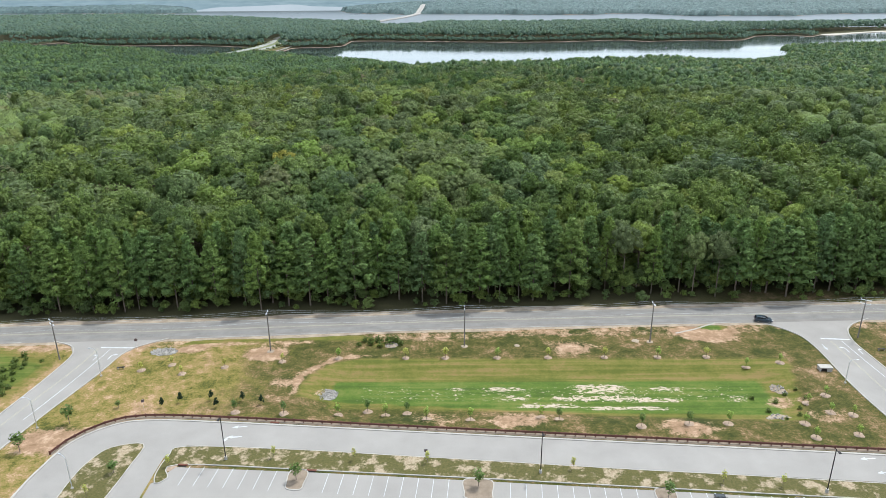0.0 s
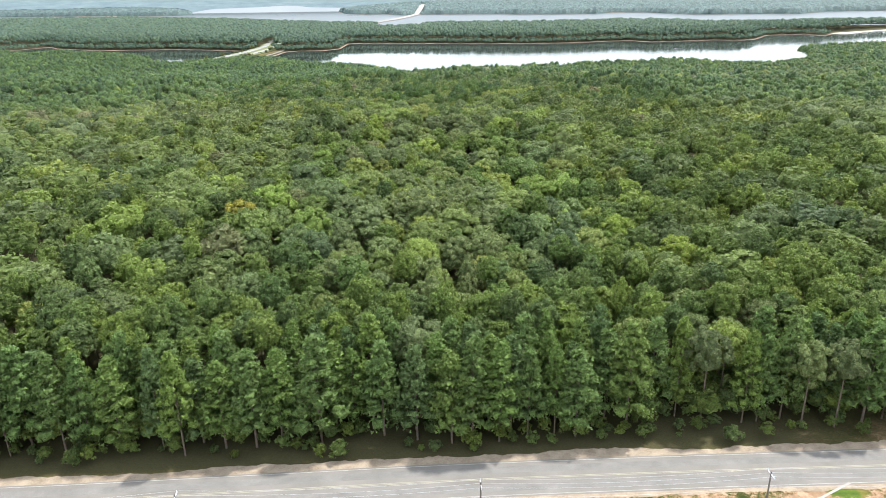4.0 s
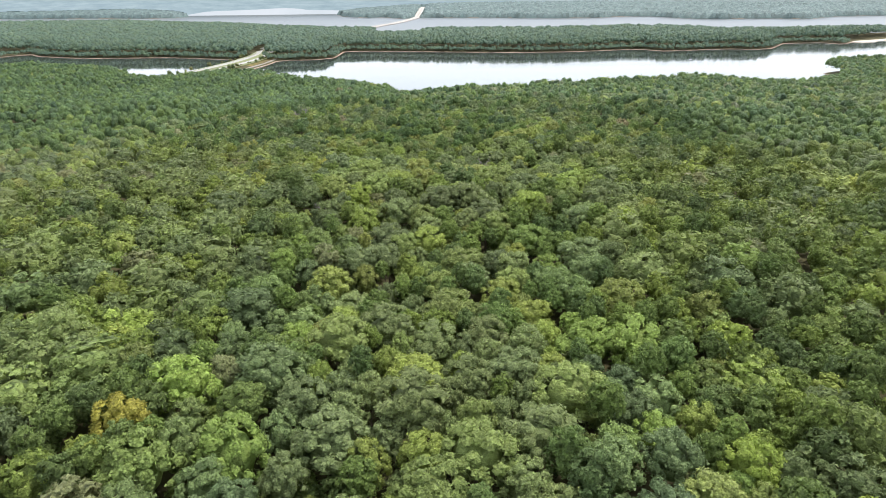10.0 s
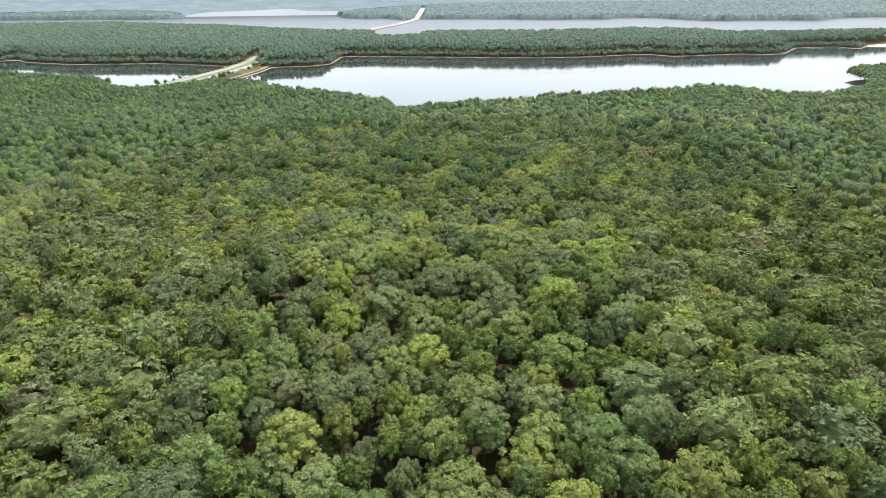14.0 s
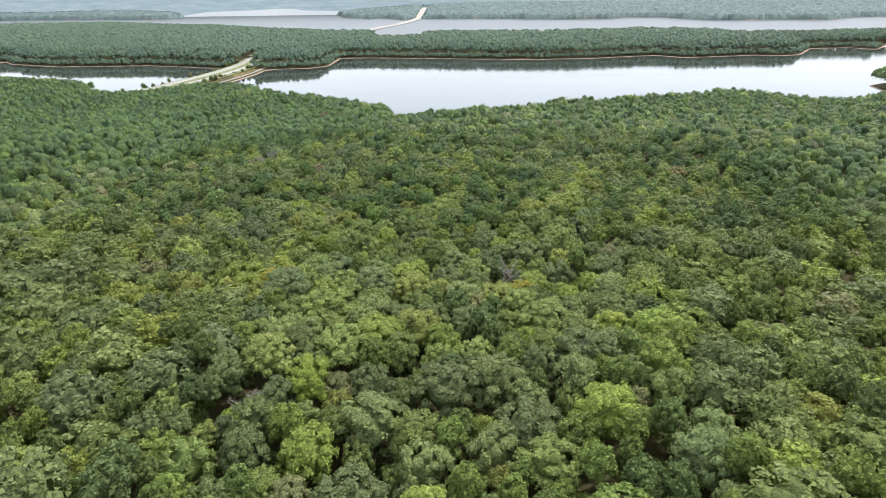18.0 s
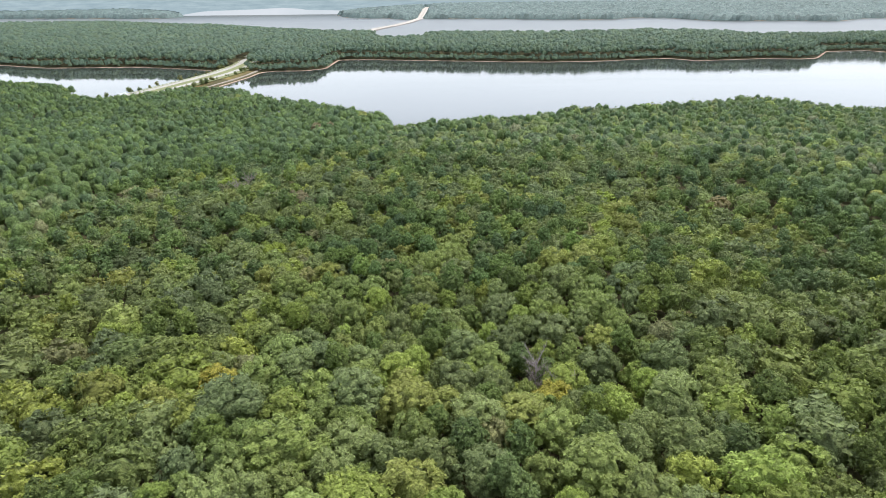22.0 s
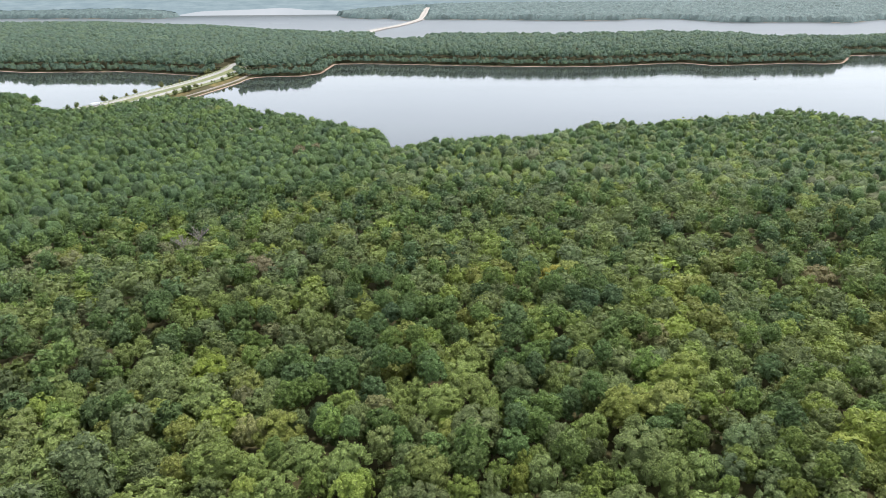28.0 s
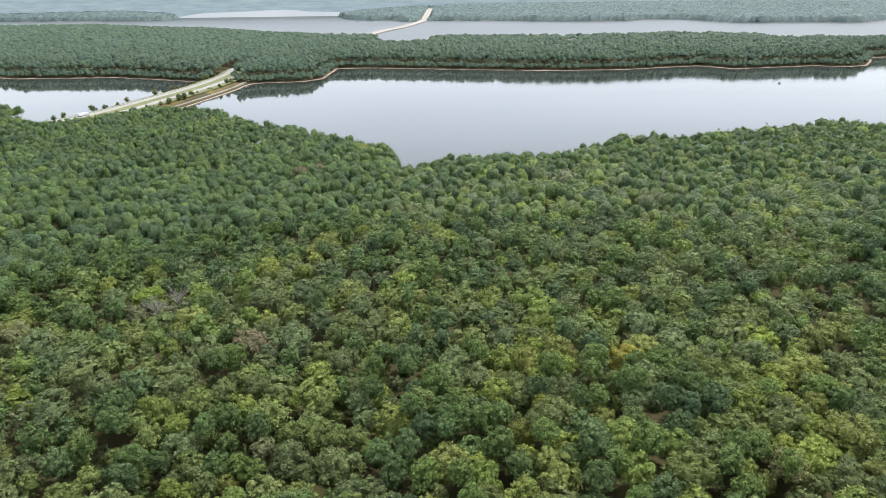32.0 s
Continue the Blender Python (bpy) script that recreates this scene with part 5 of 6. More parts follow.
SAPLING = [wisp(200 + i, 120, 0.034) for i in range(4)]
CONE_BUSH = [pine_dome(220 + i, 22, 0.055, 5, 40, 0.022, -0.9) for i in range(2)]
sap_mesh, bush_mesh, ring_mesh = [], [], []
rng_s = np.random.RandomState(9)
for v, f in SAPLING:
    for c in ((0.120, 0.180, 0.050), (0.270, 0.360, 0.080), (0.420, 0.420, 0.110)):
        w = v.copy()
        w[:, 2] = (w[:, 2] - 0.42) * 1.15 + 0.32
        sap_mesh.append(mesh_np("crown", w, f, YOUNG_LEAF, np.array(c) * rng_s.uniform(0.75, 1.3, (len(f), 1))))
for v, f in CONE_BUSH:
    w = v.copy()
    w[:, 2] = (w[:, 2] - 0.5) / 0.48
    w[:, :2] *= (2.6 * (1.15 - 0.75 * np.clip(w[:, 2], 0, 1)))[:, None]
    bush_mesh.append(mesh_np("bush", w, f, LEAF, np.array((0.026, 0.046, 0.018)) * rng_s.uniform(0.75, 1.3, (len(f), 1))))
for k in range(3):
    r = random.Random(k)
    bm = bmesh.new()
    rim = [bm.verts.new((math.cos(a * 0.3927) * r.uniform(0.85, 1.12), math.sin(a * 0.3927) * r.uniform(0.85, 1.12), -0.02)) for a in range(16)]
    mid = [bm.verts.new((v.co.x * 0.75, v.co.y * 0.75, 0.10)) for v in rim]
    top = bm.verts.new((0, 0, 0.03))
    for i in range(16):
        bm.faces.new((rim[i], rim[i - 1], mid[i - 1], mid[i]))
        bm.faces.new((mid[i], mid[i - 1], top))
    bmesh.ops.recalc_face_normals(bm, faces=bm.faces)
    me = bpy.data.meshes.new("mulch_ring")
    bm.to_mesh(me)
    bm.free()
    me.materials.append(RING_MULCH)
    ring_mesh.append(me)
bm = rod(bmesh.new(), (0, 0, -0.05), (0, 0, 0.62), 0.012, 0.006, 6)
for k in range(5):
    rod(bm, (0, 0, 0.30 + 0.06 * k), (0.10 * math.cos(2.4 * k), 0.10 * math.sin(2.4 * k), 0.45 + 0.06 * k), 0.004, 0.002, 4)
sap_stem = bpy.data.meshes.new("stem")
bm.to_mesh(sap_stem)
bm.free()
sap_stem.materials.append(BARK)


def sapling(at, tall, tone, wide=1.0, ring=1.1):
    z = float(height(np.array([at[0]]), np.array([at[1]]))[0])
    words = ("young dark green tree in a mulch ring", "young light green tree in a mulch ring", "thin yellowish sapling in a mulch ring")[tone]
    t = thing("sapling", (*at, z), words, "tree", "young trees", float(rng_s.uniform(0, 360)))
    tall = 1.15 * tall
    t.scale = (tall * wide * 1.15, tall * wide * 1.15, tall)
    share("stem", sap_stem, t)
    share("crown", sap_mesh[3 * int(rng_s.randint(0, 4)) + tone], t)
    if ring:
        o = tagged(new("mulch_ring", ring_mesh[int(rng_s.randint(0, 3))]), "round brown mulch ring on patchy grass", "mulch", "mulch rings")
        o.matrix_basis = pose(*at, z, 0, 0, float(rng_s.uniform(0, 360))) @ Matrix.Diagonal((ring, ring, 1, 1))


for p in ((-79.0, 108.1), (-74.1, 117.6)):
    sapling(p, 4.2, 0, 1.3, 0)
for p in ((-57.6, 101.6), (-66.4, 123.4)):
    sapling(p, 2.6 if p[1] < 110 else 1.6, 0, 1.7, 0)
for p in ((-22.9, 99.4), (10.5, 97.6), (43.8, 94.2)):
    sapling(p, 3.6, 0, 1.3, 0)
for p in ((-48.0, 103.5), (-28.6, 106.1), (-13.0, 105.2), (1.1, 104.3), (28.4, 102.4), (55.0, 98.5), (65.3, 97.4), (-59.5, 95.0)):
    sapling(p, 2.6, 2, 0.8, 1.5)
for p in ((-68.0, 139.2), (-61.6, 141.8), (-57.7, 137.6), (-48.5, 140.6), (-35.2, 143.2)):
    sapling(p, 2.2, 2, 1.1, 1.05)
for i, x in enumerate((-21.7, -5.3, 4.4, 17.1, 29.5, 43.3, 56.2, 68.1)):
    sapling((x, 144.7), 2.6, 2 if i % 3 else 1, 1.3, 1.0)
for p in ((76.1, 140.5), (84.7, 141.8), (88.2, 127.4), (86.0, 120.8), (90.2, 119.8), (87.6, 112.9), (78.6, 112.0), (78.7, 116.8), (83.4, 125.2)):
    sapling(p, 2.3, 1, 1.1, 1.1)
for p in ((-18.5, 121.4), (-12.4, 123.5), (-8.4, 121.6), (-3.8, 122.6), (0.5, 119.2), (9.7, 118.8), (24.7, 120.3), (28.4, 119.1), (44.8, 116.0), (54.9, 116.9), (63.0, 116.9), (-40.5, 121.5), (-30, 121)):
    sapling(p, 3.0, int(rng_s.randint(0, 2)), 1.0, 1.1)
for p in ((-56.8, 123.4), (-53.6, 125.5), (-47.1, 126.4), (-45.0, 123.3), (-40.1, 125.9), (-35.6, 124.5)):
    b = tagged(new("evergreen_shrub", bush_mesh[int(rng_s.randint(0, 2))]), "dark green upright evergreen shrub on the grass", "shrub", "evergreen shrubs")
    b.matrix_basis = pose(*p, -0.05, 0, 0, float(rng_s.uniform(0, 360))) @ Matrix.Diagonal((1.75, 1.75, 2.5, 1))
bush = [mesh_np("bush", (v - (0, 0, 0.55)) * (2.2, 2.2, 2.0), f, YOUNG_LEAF, np.array((0.105, 0.140, 0.032)) * rng_s.uniform(0.7, 1.3, (len(f), 1))) for v, f in SAPLING]
for p, s in (((-14.5, 152.0), 3.0), ((-12.0, 150.3), 2.4), ((-10.0, 152.4), 3.4), ((-17.5, 150.8), 2.0), ((-8.2, 153.0), 2.8), ((-12.6, 153.4), 2.9), ((-16.2, 153.2), 2.4), ((-7.0, 151.4), 2.2),
             ((83.5, 131.0), 1.3), ((79.5, 120.5), 1.5), ((76.0, 119.0), 1.2), ((81.0, 123.5), 1.6), ((84.0, 127.5), 1.2), ((74.0, 123.0), 1.7), ((77.0, 126.5), 1.9), ((80.5, 129.5), 1.5), ((72.5, 128.0), 1.6),
             ((-100, 146.2), 2.4), ((-98.6, 144.5), 1.8), ((-100.4, 143.2), 2.6), ((-97.2, 140.2), 1.6), ((-99.2, 140.6), 2.8), ((-100.8, 138.8), 2.4), ((-97.8, 137.6), 2.2), ((-96.0, 134.6), 1.7), ((-98.4, 135.2), 2.6),
             ((-95.2, 131.4), 2.0), ((-97.0, 131.8), 2.7), ((-94.8, 128.6), 1.9), ((-96.4, 129.6), 2.4), ((-94.2, 143.6), 1.5), ((-97.5, 142), 2.0), ((-102.5, 139), 1.4), ((-110, 136), 2.4), ((-104, 130), 1.8), ((-107, 141), 2.2), ((-99.5, 134), 1.7), ((-96.5, 127), 1.5), ((-101, 124), 1.6), ((-106.5, 134), 2.1)):
    b = tagged(new("wild_bush", bush[int(rng_s.randint(0, 4))]), "loose yellowish green bush in rough grass", "shrub", "wild bushes")
    b.matrix_basis = pose(*p, float(height(np.array([p[0]]), np.array([p[1]]))[0]) - 0.1, 0, 0, float(rng_s.uniform(0, 360))) @ Matrix.Diagonal((s, s, s * 0.8, 1))

# ---- riprap ----
rock_meshes = []
for k in range(5):
    rng = np.random.RandomState(300 + k)
    v, f = cube_ball(2)
    me = mesh_np("rock", v * rng.uniform(0.7, 1.25, (len(v), 1)) * (0.5, 0.42, 0.32), f, ROCK)
    rock_meshes.append(me)


def rock_pile(at, rx, ry, n, seed, label):
    rng = np.random.RandomState(seed)
    z = float(height(np.array([at[0]]), np.array([at[1]]))[0])
    t = thing("rock_pile", (*at, z), label, "rocks", "riprap")
    edge = [(rx * math.cos(a) * k, ry * math.sin(a) * k) for a, k in zip(np.arange(18) * 0.349, rng.uniform(0.86, 1.1, 18))]
    part("gravel_bed", slab(edge, -0.2, 0.07), ROCK if n > 100 else SHOULDER, t)
    for _ in range(n):
        a, r = rng.uniform(0, 6.28), math.sqrt(rng.uniform(0, 1))
        s = float(rng.uniform(0.20, 0.50))
        share("rock", rock_meshes[rng.randint(0, 5)], t, pose(rx * r * math.cos(a), ry * r * math.sin(a), 0.1 + 0.25 * (1 - r), *rng.uniform(0, 360, 3)) @ Matrix.Diagonal((s, s, s, 1)))


rock_pile((-66.0, 148.2), 3.4, 2.0, 140, 1, "heap of grey riprap stones by the ditch")
rock_pile((-22.8, 130.2), 3.0, 2.4, 150, 2, "fan of pale grey riprap at the basin's inlet")
rock_pile((74.8, 119.6), 2.8, 1.6, 40, 3, "grey riprap at the basin's outlet")
rock_pile((80.6, 132.0), 2.4, 2.0, 40, 4, "grey riprap and soil at the basin's side inlet")
rock_pile((-9.3, 151.2), 1.8, 1.5, 24, 5, "dark riprap beside green bushes at a culvert")

# ---- storm drain, benches ----
d = thing("storm_drain", (93.6, 138.3, 0), "concrete storm drain box with a dark opening", "storm drain", "", -4)
part("lid", box(bmesh.new(), -1.5, 1.5, -0.9, 0.9, 0.85, 1.05, 0.02), CONCRETE, d)
for x0, x1, y0, y1 in ((-1.4, -1.1, -0.8, 0.8), (1.1, 1.4, -0.8, 0.8), (-1.1, 1.1, 0.55, 0.8), (0.2, 1.1, -0.8, -0.55)):
    part("wall", box(bmesh.new(), x0, x1, y0, y1, -0.2, 0.846, 0.01), CONCRETE, d)
# solid dark panel set in the gap; its colour gives the opening's shade
part("grate", box(bmesh.new(), -1.096, 0.196, -0.74, -0.70, -0.1, 0.84, 0.005), DARK_METAL, d, "dark panel standing in for the shaded opening")
for at in ((-73.2, 140.0), (112.3, 147.6)):
    b = thing("low_bench", (*at, 0), "low black metal bench beside the driveway", "bench", "benches", 3)
    part("seat", box(bmesh.new(), -0.9, 0.9, -0.25, 0.25, 0.42, 0.50, 0.015), DARK_METAL, b)
    for x in (-0.7, 0.7):
        part("leg", box(bmesh.new(), x - 0.05, x + 0.05, -0.2, 0.2, -0.05, 0.416, 0.01), GALVANISED, b)

RUST_IRON = surface("rusty_iron", (0.10, 0.035, 0.022), (0.19, 0.075, 0.048), 1, 8, 0.8, 0.3, 0.004, 0.3)
for at, turn in (((-31.1, 117.6), -4.5), ((-20.6, 102.2), -4.5), ((-45.4, 103.9), -4.5)):
    k = thing("kerb_inlet", (*at, 0), "rusty iron kerb inlet in the concrete gutter", "storm drain", "kerb inlets", turn)
    part("hood", box(bmesh.new(), -0.95, 0.95, -0.22, 0.22, -0.1, 0.19, 0.03), RUST_IRON, k)
    part("grate", box(bmesh.new(), -0.75, 0.75, -0.52, -0.224, -0.1, 0.045, 0.01), DARK_METAL, k)
structure("concrete_flume", ribbon([V((64.5, 157.2)), V((70.0, 159.4)), V((77.0, 163.2))], 0.22, 0.22, -0.1, 0.05), CONCRETE, "narrow pale concrete flume running from the road into the grass", "drain")
for at, size in (((22.5, 150.9), 0.75), ((53.0, 153.1), 1.05), ((9.2, 150.6), 0.9), ((56.5, 152.6), 0.9), ((-39.3, 148.4), 1.0)):
    o = tagged(new("sand_heap", ring_mesh[int(rng_s.randint(0, 3))].copy()), "low pale sandy heap on the rough grass", "sand", "sandy heaps")
    o.data.materials[0] = SHOULDER
    o.matrix_basis = pose(*at, 0.0, 0, 0, float(rng_s.uniform(0, 360))) @ Matrix.Diagonal((size, size, 1, 1))

# ---- cars ----
GLASS = surface("dark_car_glass", (0.012, 0.014, 0.016), (0.02, 0.022, 0.025), 1, 9, 0.08, 0.0, 0.001)
TYRE = surface("tyre_rubber", (0.012, 0.012, 0.012), (0.025, 0.025, 0.025), 1, 9, 0.9, 0.2, 0.002)
RIM = surface("alloy_rim", (0.4, 0.4, 0.41), (0.6, 0.6, 0.61), 1, 9, 0.35, 0.0, 0.001, 0.9)
LAMP_RED = surface("red_lamp", (0.20, 0.012, 0.010), (0.30, 0.02, 0.016), 1, 9, 0.2, 0.0, 0.001)
LAMP_CLEAR = surface("clear_lamp", (0.55, 0.56, 0.58), (0.7, 0.71, 0.73), 1, 9, 0.15, 0.0, 0.001)


def car_shell(bm, profile, half, tuck):
    """A body from a side outline (x, z), narrower towards the top."""
    sides = []
    zs = [p[1] for p in profile]
    for s in (-1, 1):
        sides.append([bm.verts.new((x, s * (half - tuck * max(0, (z - 0.85)) / (max(zs) - 0.84)), z)) for x, z in profile])
    n = len(profile)
    for i in range(n):
        bm.faces.new((sides[0][i], sides[0][(i + 1) % n], sides[1][(i + 1) % n], sides[1][i]))
    bm.faces.new(sides[0][::-1])
    bm.faces.new(sides[1])
    bmesh.ops.recalc_face_normals(bm, faces=bm.faces)
    bmesh.ops.bevel(bm, geom=[e for e in bm.edges], offset=0.05, segments=2, affect="EDGES", profile=0.5)
    return bm


def car(at, turn, paint, label, z=0.03):
    t = thing("car", (*at, z), label, "car", "cars", turn)
    part("body", car_shell(bmesh.new(), [(-2.2, 0.32), (-2.28, 0.75), (-2.2, 1.02), (-1.0, 1.06), (1.1, 1.04), (2.15, 0.86), (2.26, 0.6), (2.2, 0.32)], 0.90, 0.05), paint, t)
    cabin = part("cabin", car_shell(bmesh.new(), [(-2.10, 1.0), (-1.86, 1.56), (-0.9, 1.66), (0.25, 1.60), (1.15, 1.0)], 0.84, 0.14), paint, t)
    for s in (-1, 1):
        for x0, x1 in ((-1.72, -1.02), (-0.94, -0.12), (-0.04, 0.62)):
            bm = bmesh.new()
            lean = [(x0 + (0.16 if x0 < -1.5 else 0), 1.50), (x1 - (0.42 if x1 > 0.4 else 0), 1.50), (x1, 1.10), (x0, 1.10)]
            fs = [bm.verts.new((x, s * (0.856 - 0.14 * max(0, z - 0.85) / 0.82), z)) for x, z in lean]
            f = bm.faces.new(fs)
            r = bmesh.ops.extrude_face_region(bm, geom=[f])
            bmesh.ops.translate(bm, verts=[q for q in r["geom"] if isinstance(q, bmesh.types.BMVert)], vec=(0, s * 0.012, 0))
            bmesh.ops.recalc_face_normals(bm, faces=bm.faces)
            part("side_window", bm, GLASS, cabin)
    for name, pts in (("windscreen", ((1.10, 1.06), (0.36, 1.58))), ("rear_window", ((-2.09, 1.10), (-1.91, 1.50)))):
        (xa, za), (xb, zb) = pts
        out = 0.03 if name == "windscreen" else -0.03
        bm = bmesh.new()
        bm.faces.new([bm.verts.new(p) for p in ((xa + out, -0.74, za), (xa + out, 0.74, za), (xb + out, 0.64, zb), (xb + out, -0.64, zb))])
        bmesh.ops.solidify(bm, geom=bm.faces[:], thickness=0.012)
        part(name, bm, GLASS, cabin)
    for x in (-1.38, 1.38):
        for s in (-1, 1):
            w = part("wheel", rod(bmesh.new(), (x, s * 0.70, 0.33), (x, s * 0.92, 0.33), 0.33, 0.33, 18), TYRE, t)
            part("rim", rod(bmesh.new(), (x, s * 0.90, 0.33), (x, s * 0.928, 0.33), 0.21, 0.20, 12), RIM, w)
    for s in (-1, 1):
        part("headlight", box(bmesh.new(), 2.06, 2.25, s * 0.70 - 0.16, s * 0.70 + 0.16, 0.68, 0.82, 0.02), LAMP_CLEAR, t)
        part("tail_light", box(bmesh.new(), -2.285, -2.16, s * 0.74 - 0.10, s * 0.74 + 0.10, 0.76, 0.98, 0.02), LAMP_RED, t)
        part("mirror", box(bmesh.new(), 0.66, 0.84, s * 0.96 - 0.09, s * 0.96 + 0.09, 1.06, 1.20, 0.03), paint, t)


def car_paint(name, colour):
    m, n, l, p = nodes_of(name, 0.28, 0.2, 0.5)
    a = noise_of(n, l, 3.0, 5)
    l.new(ramp_of(n, l, a, [(0.3, tuple(0.85 * c for c in colour)), (0.7, tuple(1.1 * c for c in colour))]), p.inputs["Base Color"])
    p.inputs["Coat Weight"].default_value = 0.7
    return m


BLUE_PAINT, BLACK_PAINT, GREY_PAINT = car_paint("slate_blue_paint", (0.030, 0.045, 0.065)), car_paint("black_paint", (0.014, 0.014, 0.016)), car_paint("dark_grey_paint", (0.05, 0.052, 0.056))
car((90.0, 163.8), -12, BLUE_PAINT, "dark slate blue estate car turning at the junction")
car((52.6, 92.4), 86, BLACK_PAINT, "black car parked nose-in to the kerb", 0.02)
car((66.3, 91.4), 86, GREY_PAINT, "dark grey car parked nose-in to the kerb", 0.02)


# ---- causeway, far bridge, boats ----
PALE_ROAD = surface("pale_highway_concrete", (0.23, 0.225, 0.205), (0.32, 0.31, 0.285), 0.05, 2, 0.9, 0.1, 0.004)
ROAD_BED = curve_through([(*p,) for p in CAUSEWAY], 8)
for name, side in (("highway_west", 13.0), ("highway_east", -13.0)):
    h = structure(name, ribbon(ROAD_BED, side + 5.2, -side + 5.2, LAKE + 6.0, LAKE + 7.25), PALE_ROAD, "pale two-lane highway carriageway on the causeway", "road")
    for off in (-4.4, 4.4):
        part("edge_line", ribbon(ROAD_BED, side + off + 0.12, -side - off + 0.12, LAKE + 7.25, LAKE + 7.27), WHITE_PAINT, h)
VERGE = surface("dry_verge_grass", (0.085, 0.105, 0.040), (0.20, 0.205, 0.090), 0.04, 0.8, 0.95, 0.4, 0.05)
RIPRAP = surface("tan_riprap", (0.16, 0.14, 0.115), (0.36, 0.32, 0.27), 0.15, 1.2, 0.95, 0.6, 0.2)
for name, side, half in (("grass_median", 0.0, 7.6), ("grass_verge_west", 22.3, 3.9), ("grass_verge_east", -24.0, 5.6)):
    structure(name, ribbon(ROAD_BED, side + half, -side + half, LAKE + 6.2, LAKE + 7.12), VERGE, "dry olive grass beside the highway lanes", "grass")
structure("stone_bank", ribbon(ROAD_BED, -36.0, 42.0, LAKE - 2.0, LAKE + 3.0), RIPRAP, "tan stone bank at the causeway's waterline", "embankment")
cause_bush = []
for i in range(3):
    v, f = broadleaf(400 + i, 14, 0.075, 2, 60, 0.018)
    cause_bush.append(mesh_np("bush", (v - (0, 0, 0.55)) * (1.7, 1.7, 1.9), f, LEAF, np.array(((0.110, 0.140, 0.048), (0.085, 0.120, 0.045), (0.145, 0.150, 0.055))[i]) * rng_s.uniform(0.8, 1.2, (len(f), 1))))
rail = thing("guard_rail", (0, 0, LAKE + 7), "long pale steel guard rail along the causeway", "guard rail")
part("beam", ribbon(ROAD_BED, 20.6, -20.5, 0.45, 0.80), GALVANISED, rail)
for p in spaced(ROAD_BED, 16.0)[6:60]:
    part("post", box(bmesh.new(), p.x - 20.62, p.x - 20.48, p.y - 0.07, p.y + 0.07, -0.6, 0.75), GALVANISED, rail)
rng_c = np.random.RandomState(12)
for k in range(80):
    i = int(rng_c.randint(12, 40))
    p, q = ROAD_BED[i], ROAD_BED[i + 1]
    s = V((q.y - p.y, p.x - q.x)).normalized()
    off = float(rng_c.choice([-1, 1, 1]) * rng_c.uniform(22.5, 31))
    c = p.lerp(q, float(rng_c.uniform(0, 1))) + s * off
    size = float(rng_c.choice([rng_c.uniform(2.5, 5), rng_c.uniform(4, 8), rng_c.uniform(7, 11)]))
    b = tagged(new("causeway_bush", cause_bush[int(rng_c.randint(0, 3))]), "green bush on the grassy causeway bank", "shrub", "causeway bushes")
    b.matrix_basis = pose(c.x, c.y, float(height(np.array([c.x]), np.array([c.y]))[0]) - 0.3, 0, 0, float(rng_c.uniform(0, 360))) @ Matrix.Diagonal((size, size, size, 1))
FAR_LINE = curve_through([(*p,) for p in FAR_ROAD], 6)
FAR_Z = [float(max(LAKE + 3.0, z + 1.0)) for z in height(np.array([p.x for p in FAR_LINE]), np.array([p.y for p in FAR_LINE]))]
far_bank = structure("far_causeway", ribbon(FAR_LINE, 18, 18, LAKE - 3, FAR_Z), ROCK, "long low pale causeway across the far lake", "causeway")
for side in (-9.0, 9.0):
    part("carriageway", ribbon(FAR_LINE, side + 5.5, -side + 5.5, LAKE + 1.0, [z + 0.4 for z in FAR_Z]), CONCRETE, far_bank)
SAND = surface("pale_sand", (0.30, 0.26, 0.20), (0.50, 0.45, 0.37), 0.05, 1.5, 0.95, 0.3, 0.03)
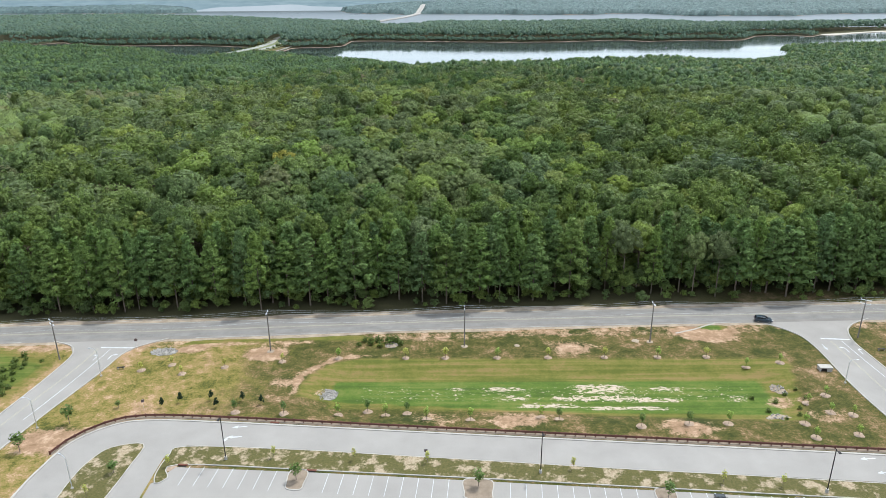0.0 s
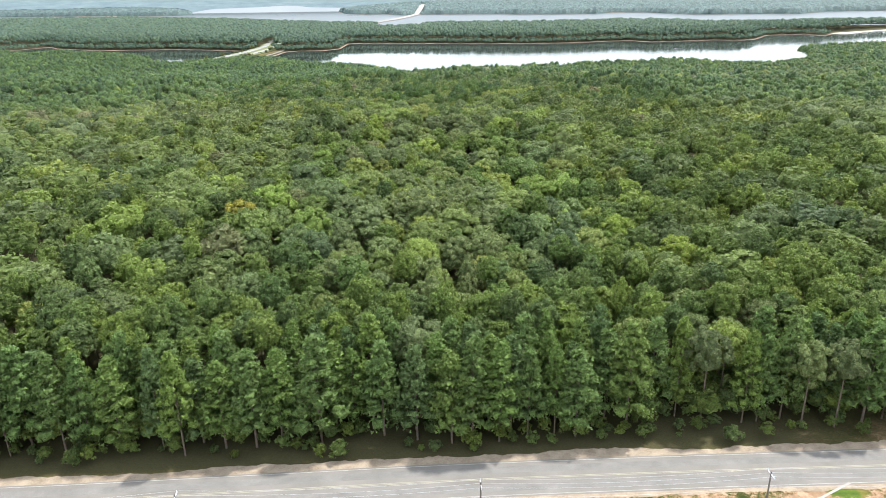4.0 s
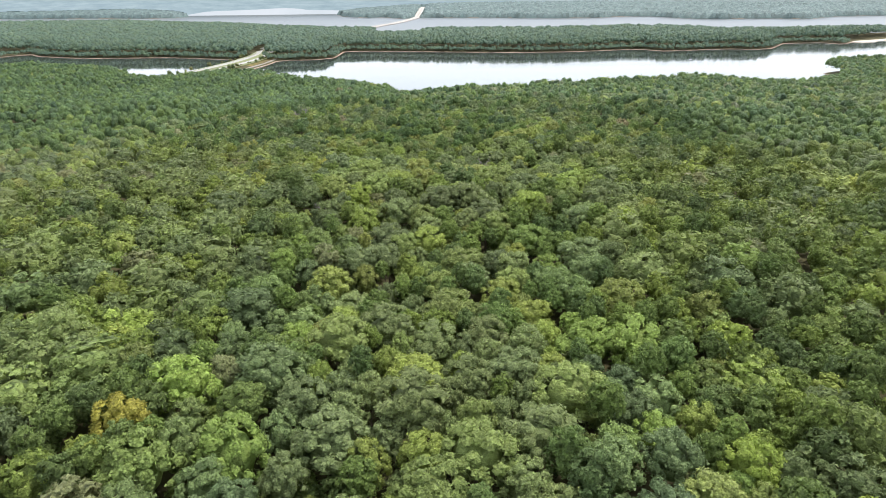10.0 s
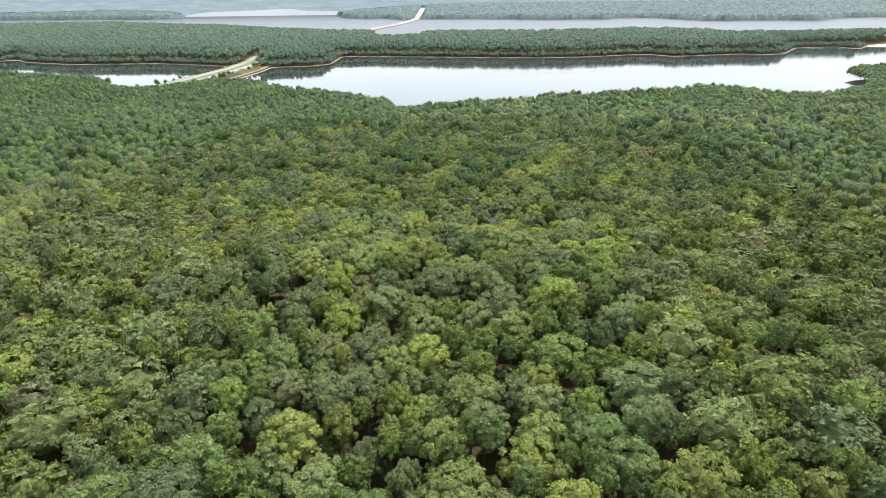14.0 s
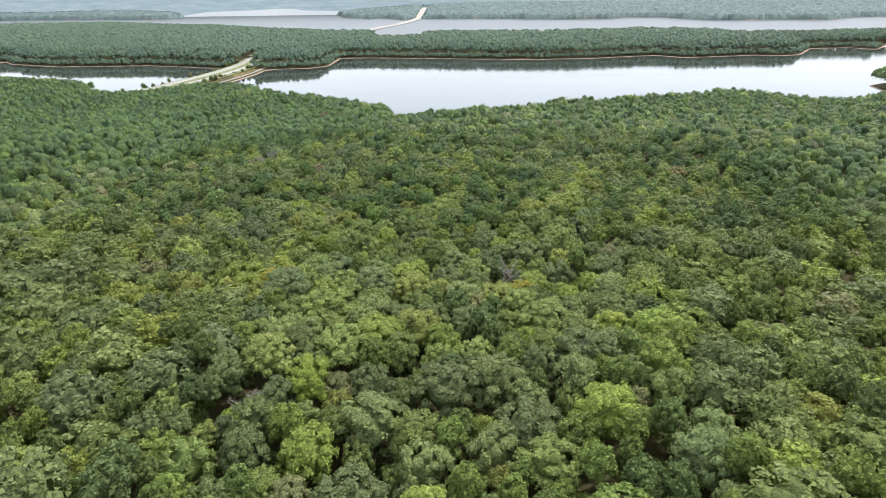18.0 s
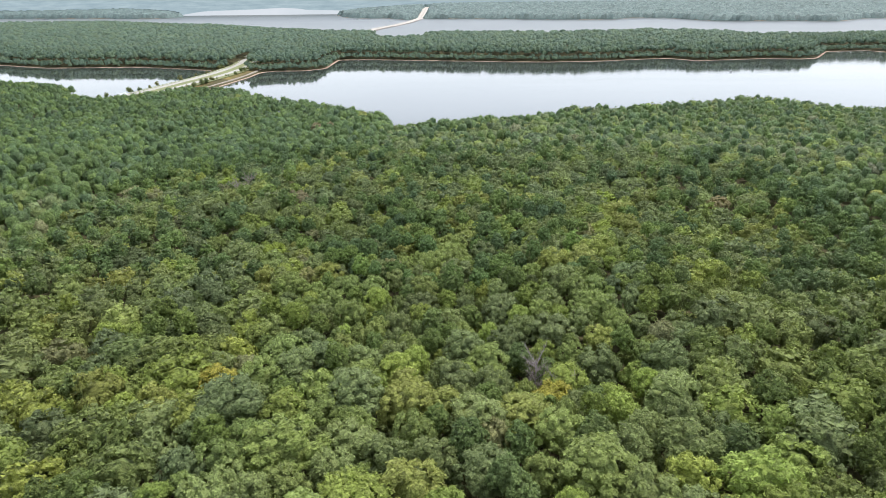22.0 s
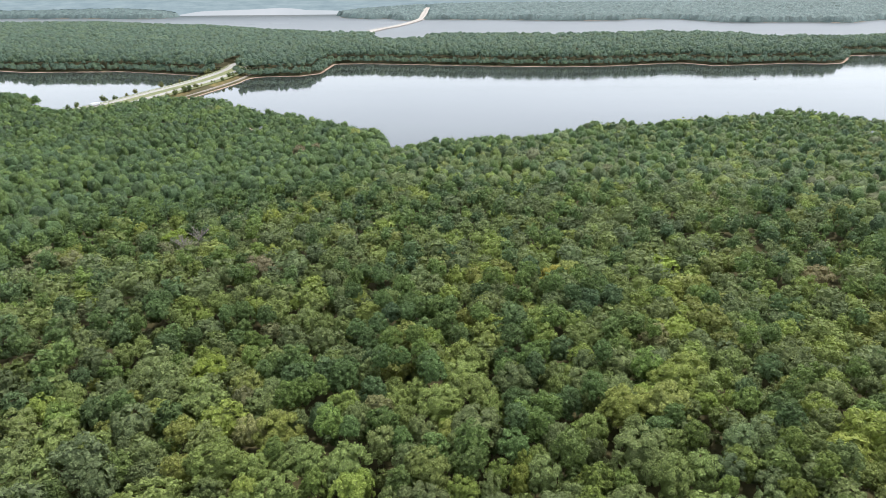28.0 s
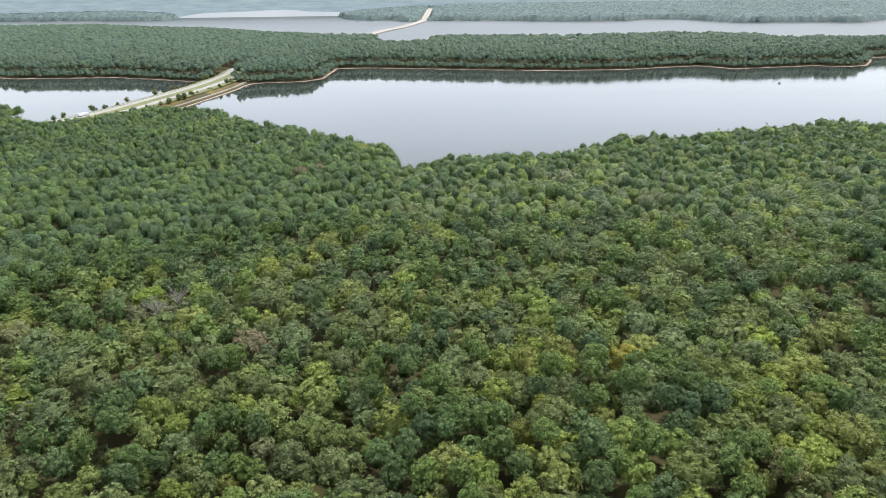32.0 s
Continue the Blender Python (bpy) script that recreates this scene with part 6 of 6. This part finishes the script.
for name, pts in (("sandbar_west", SAND_WEST), ("sandbar_east", SAND_EAST)):
    structure(name, slab([tuple(p) for p in curve_through(pts, 4, True)], LAKE - 2, LAKE + 0.6), SAND, "flat pale sandbar at the island's shore", "beach")

boat = thing("motor_boat", (478, 1554, LAKE), "small pale motor boat on the open lake", "boat", "", 25)
bm = bmesh.new()
hull = [(-3.2, 1.05), (1.2, 1.05), (2.6, 0.6), (3.4, 0.0), (2.6, -0.6), (1.2, -1.05), (-3.2, -1.05)]
low = [bm.verts.new((x * 0.9, y * 0.75, -0.2)) for x, y in hull]
top = [bm.verts.new((x, y, 0.75)) for x, y in hull]
for i in range(7):
    bm.faces.new((low[i], low[i - 1], top[i - 1], top[i]))
bm.faces.new(top)
bm.faces.new(low[::-1])
bmesh.ops.recalc_face_normals(bm, faces=bm.faces)
part("hull", bm, LAMP_CLEAR, boat)
part("cabin", box(bmesh.new(), -1.2, 0.8, -0.7, 0.7, 0.75, 1.9, 0.1), DARK_METAL, boat)
truck = thing("box_truck", (-443.5, 1277, LAKE + 7.27), "white box truck on the highway causeway", "truck", "", 76)
part("cargo_box", box(bmesh.new(), -8.0, 4.5, -1.25, 1.25, 1.1, 3.9, 0.05), LAMP_CLEAR, truck)
cab = part("cab", box(bmesh.new(), 4.8, 7.4, -1.2, 1.2, 0.6, 3.2, 0.15), LAMP_CLEAR, truck)
part("windscreen", box(bmesh.new(), 7.35, 7.44, -1.0, 1.0, 1.9, 2.9, 0.02), GLASS, cab)
for x in (-6.5, -5.2, 2.5, 6.2):
    for s in (-1, 1):
        part("wheel", rod(bmesh.new(), (x, s * 0.85, 0.5), (x, s * 1.22, 0.5), 0.5, 0.5, 14), TYRE, truck)


WORN = surface("worn_asphalt", (0.140, 0.130, 0.119), (0.240, 0.224, 0.204), 0.25, 4, 0.9, 0.2, 0.003)
for off, w in ((-2.5, 1.9), (2.5, 1.9)):
    part("worn_strip", ribbon(ROAD_LINE, off + w / 2, -off + w / 2, 0.0302, 0.0345), WORN, road)
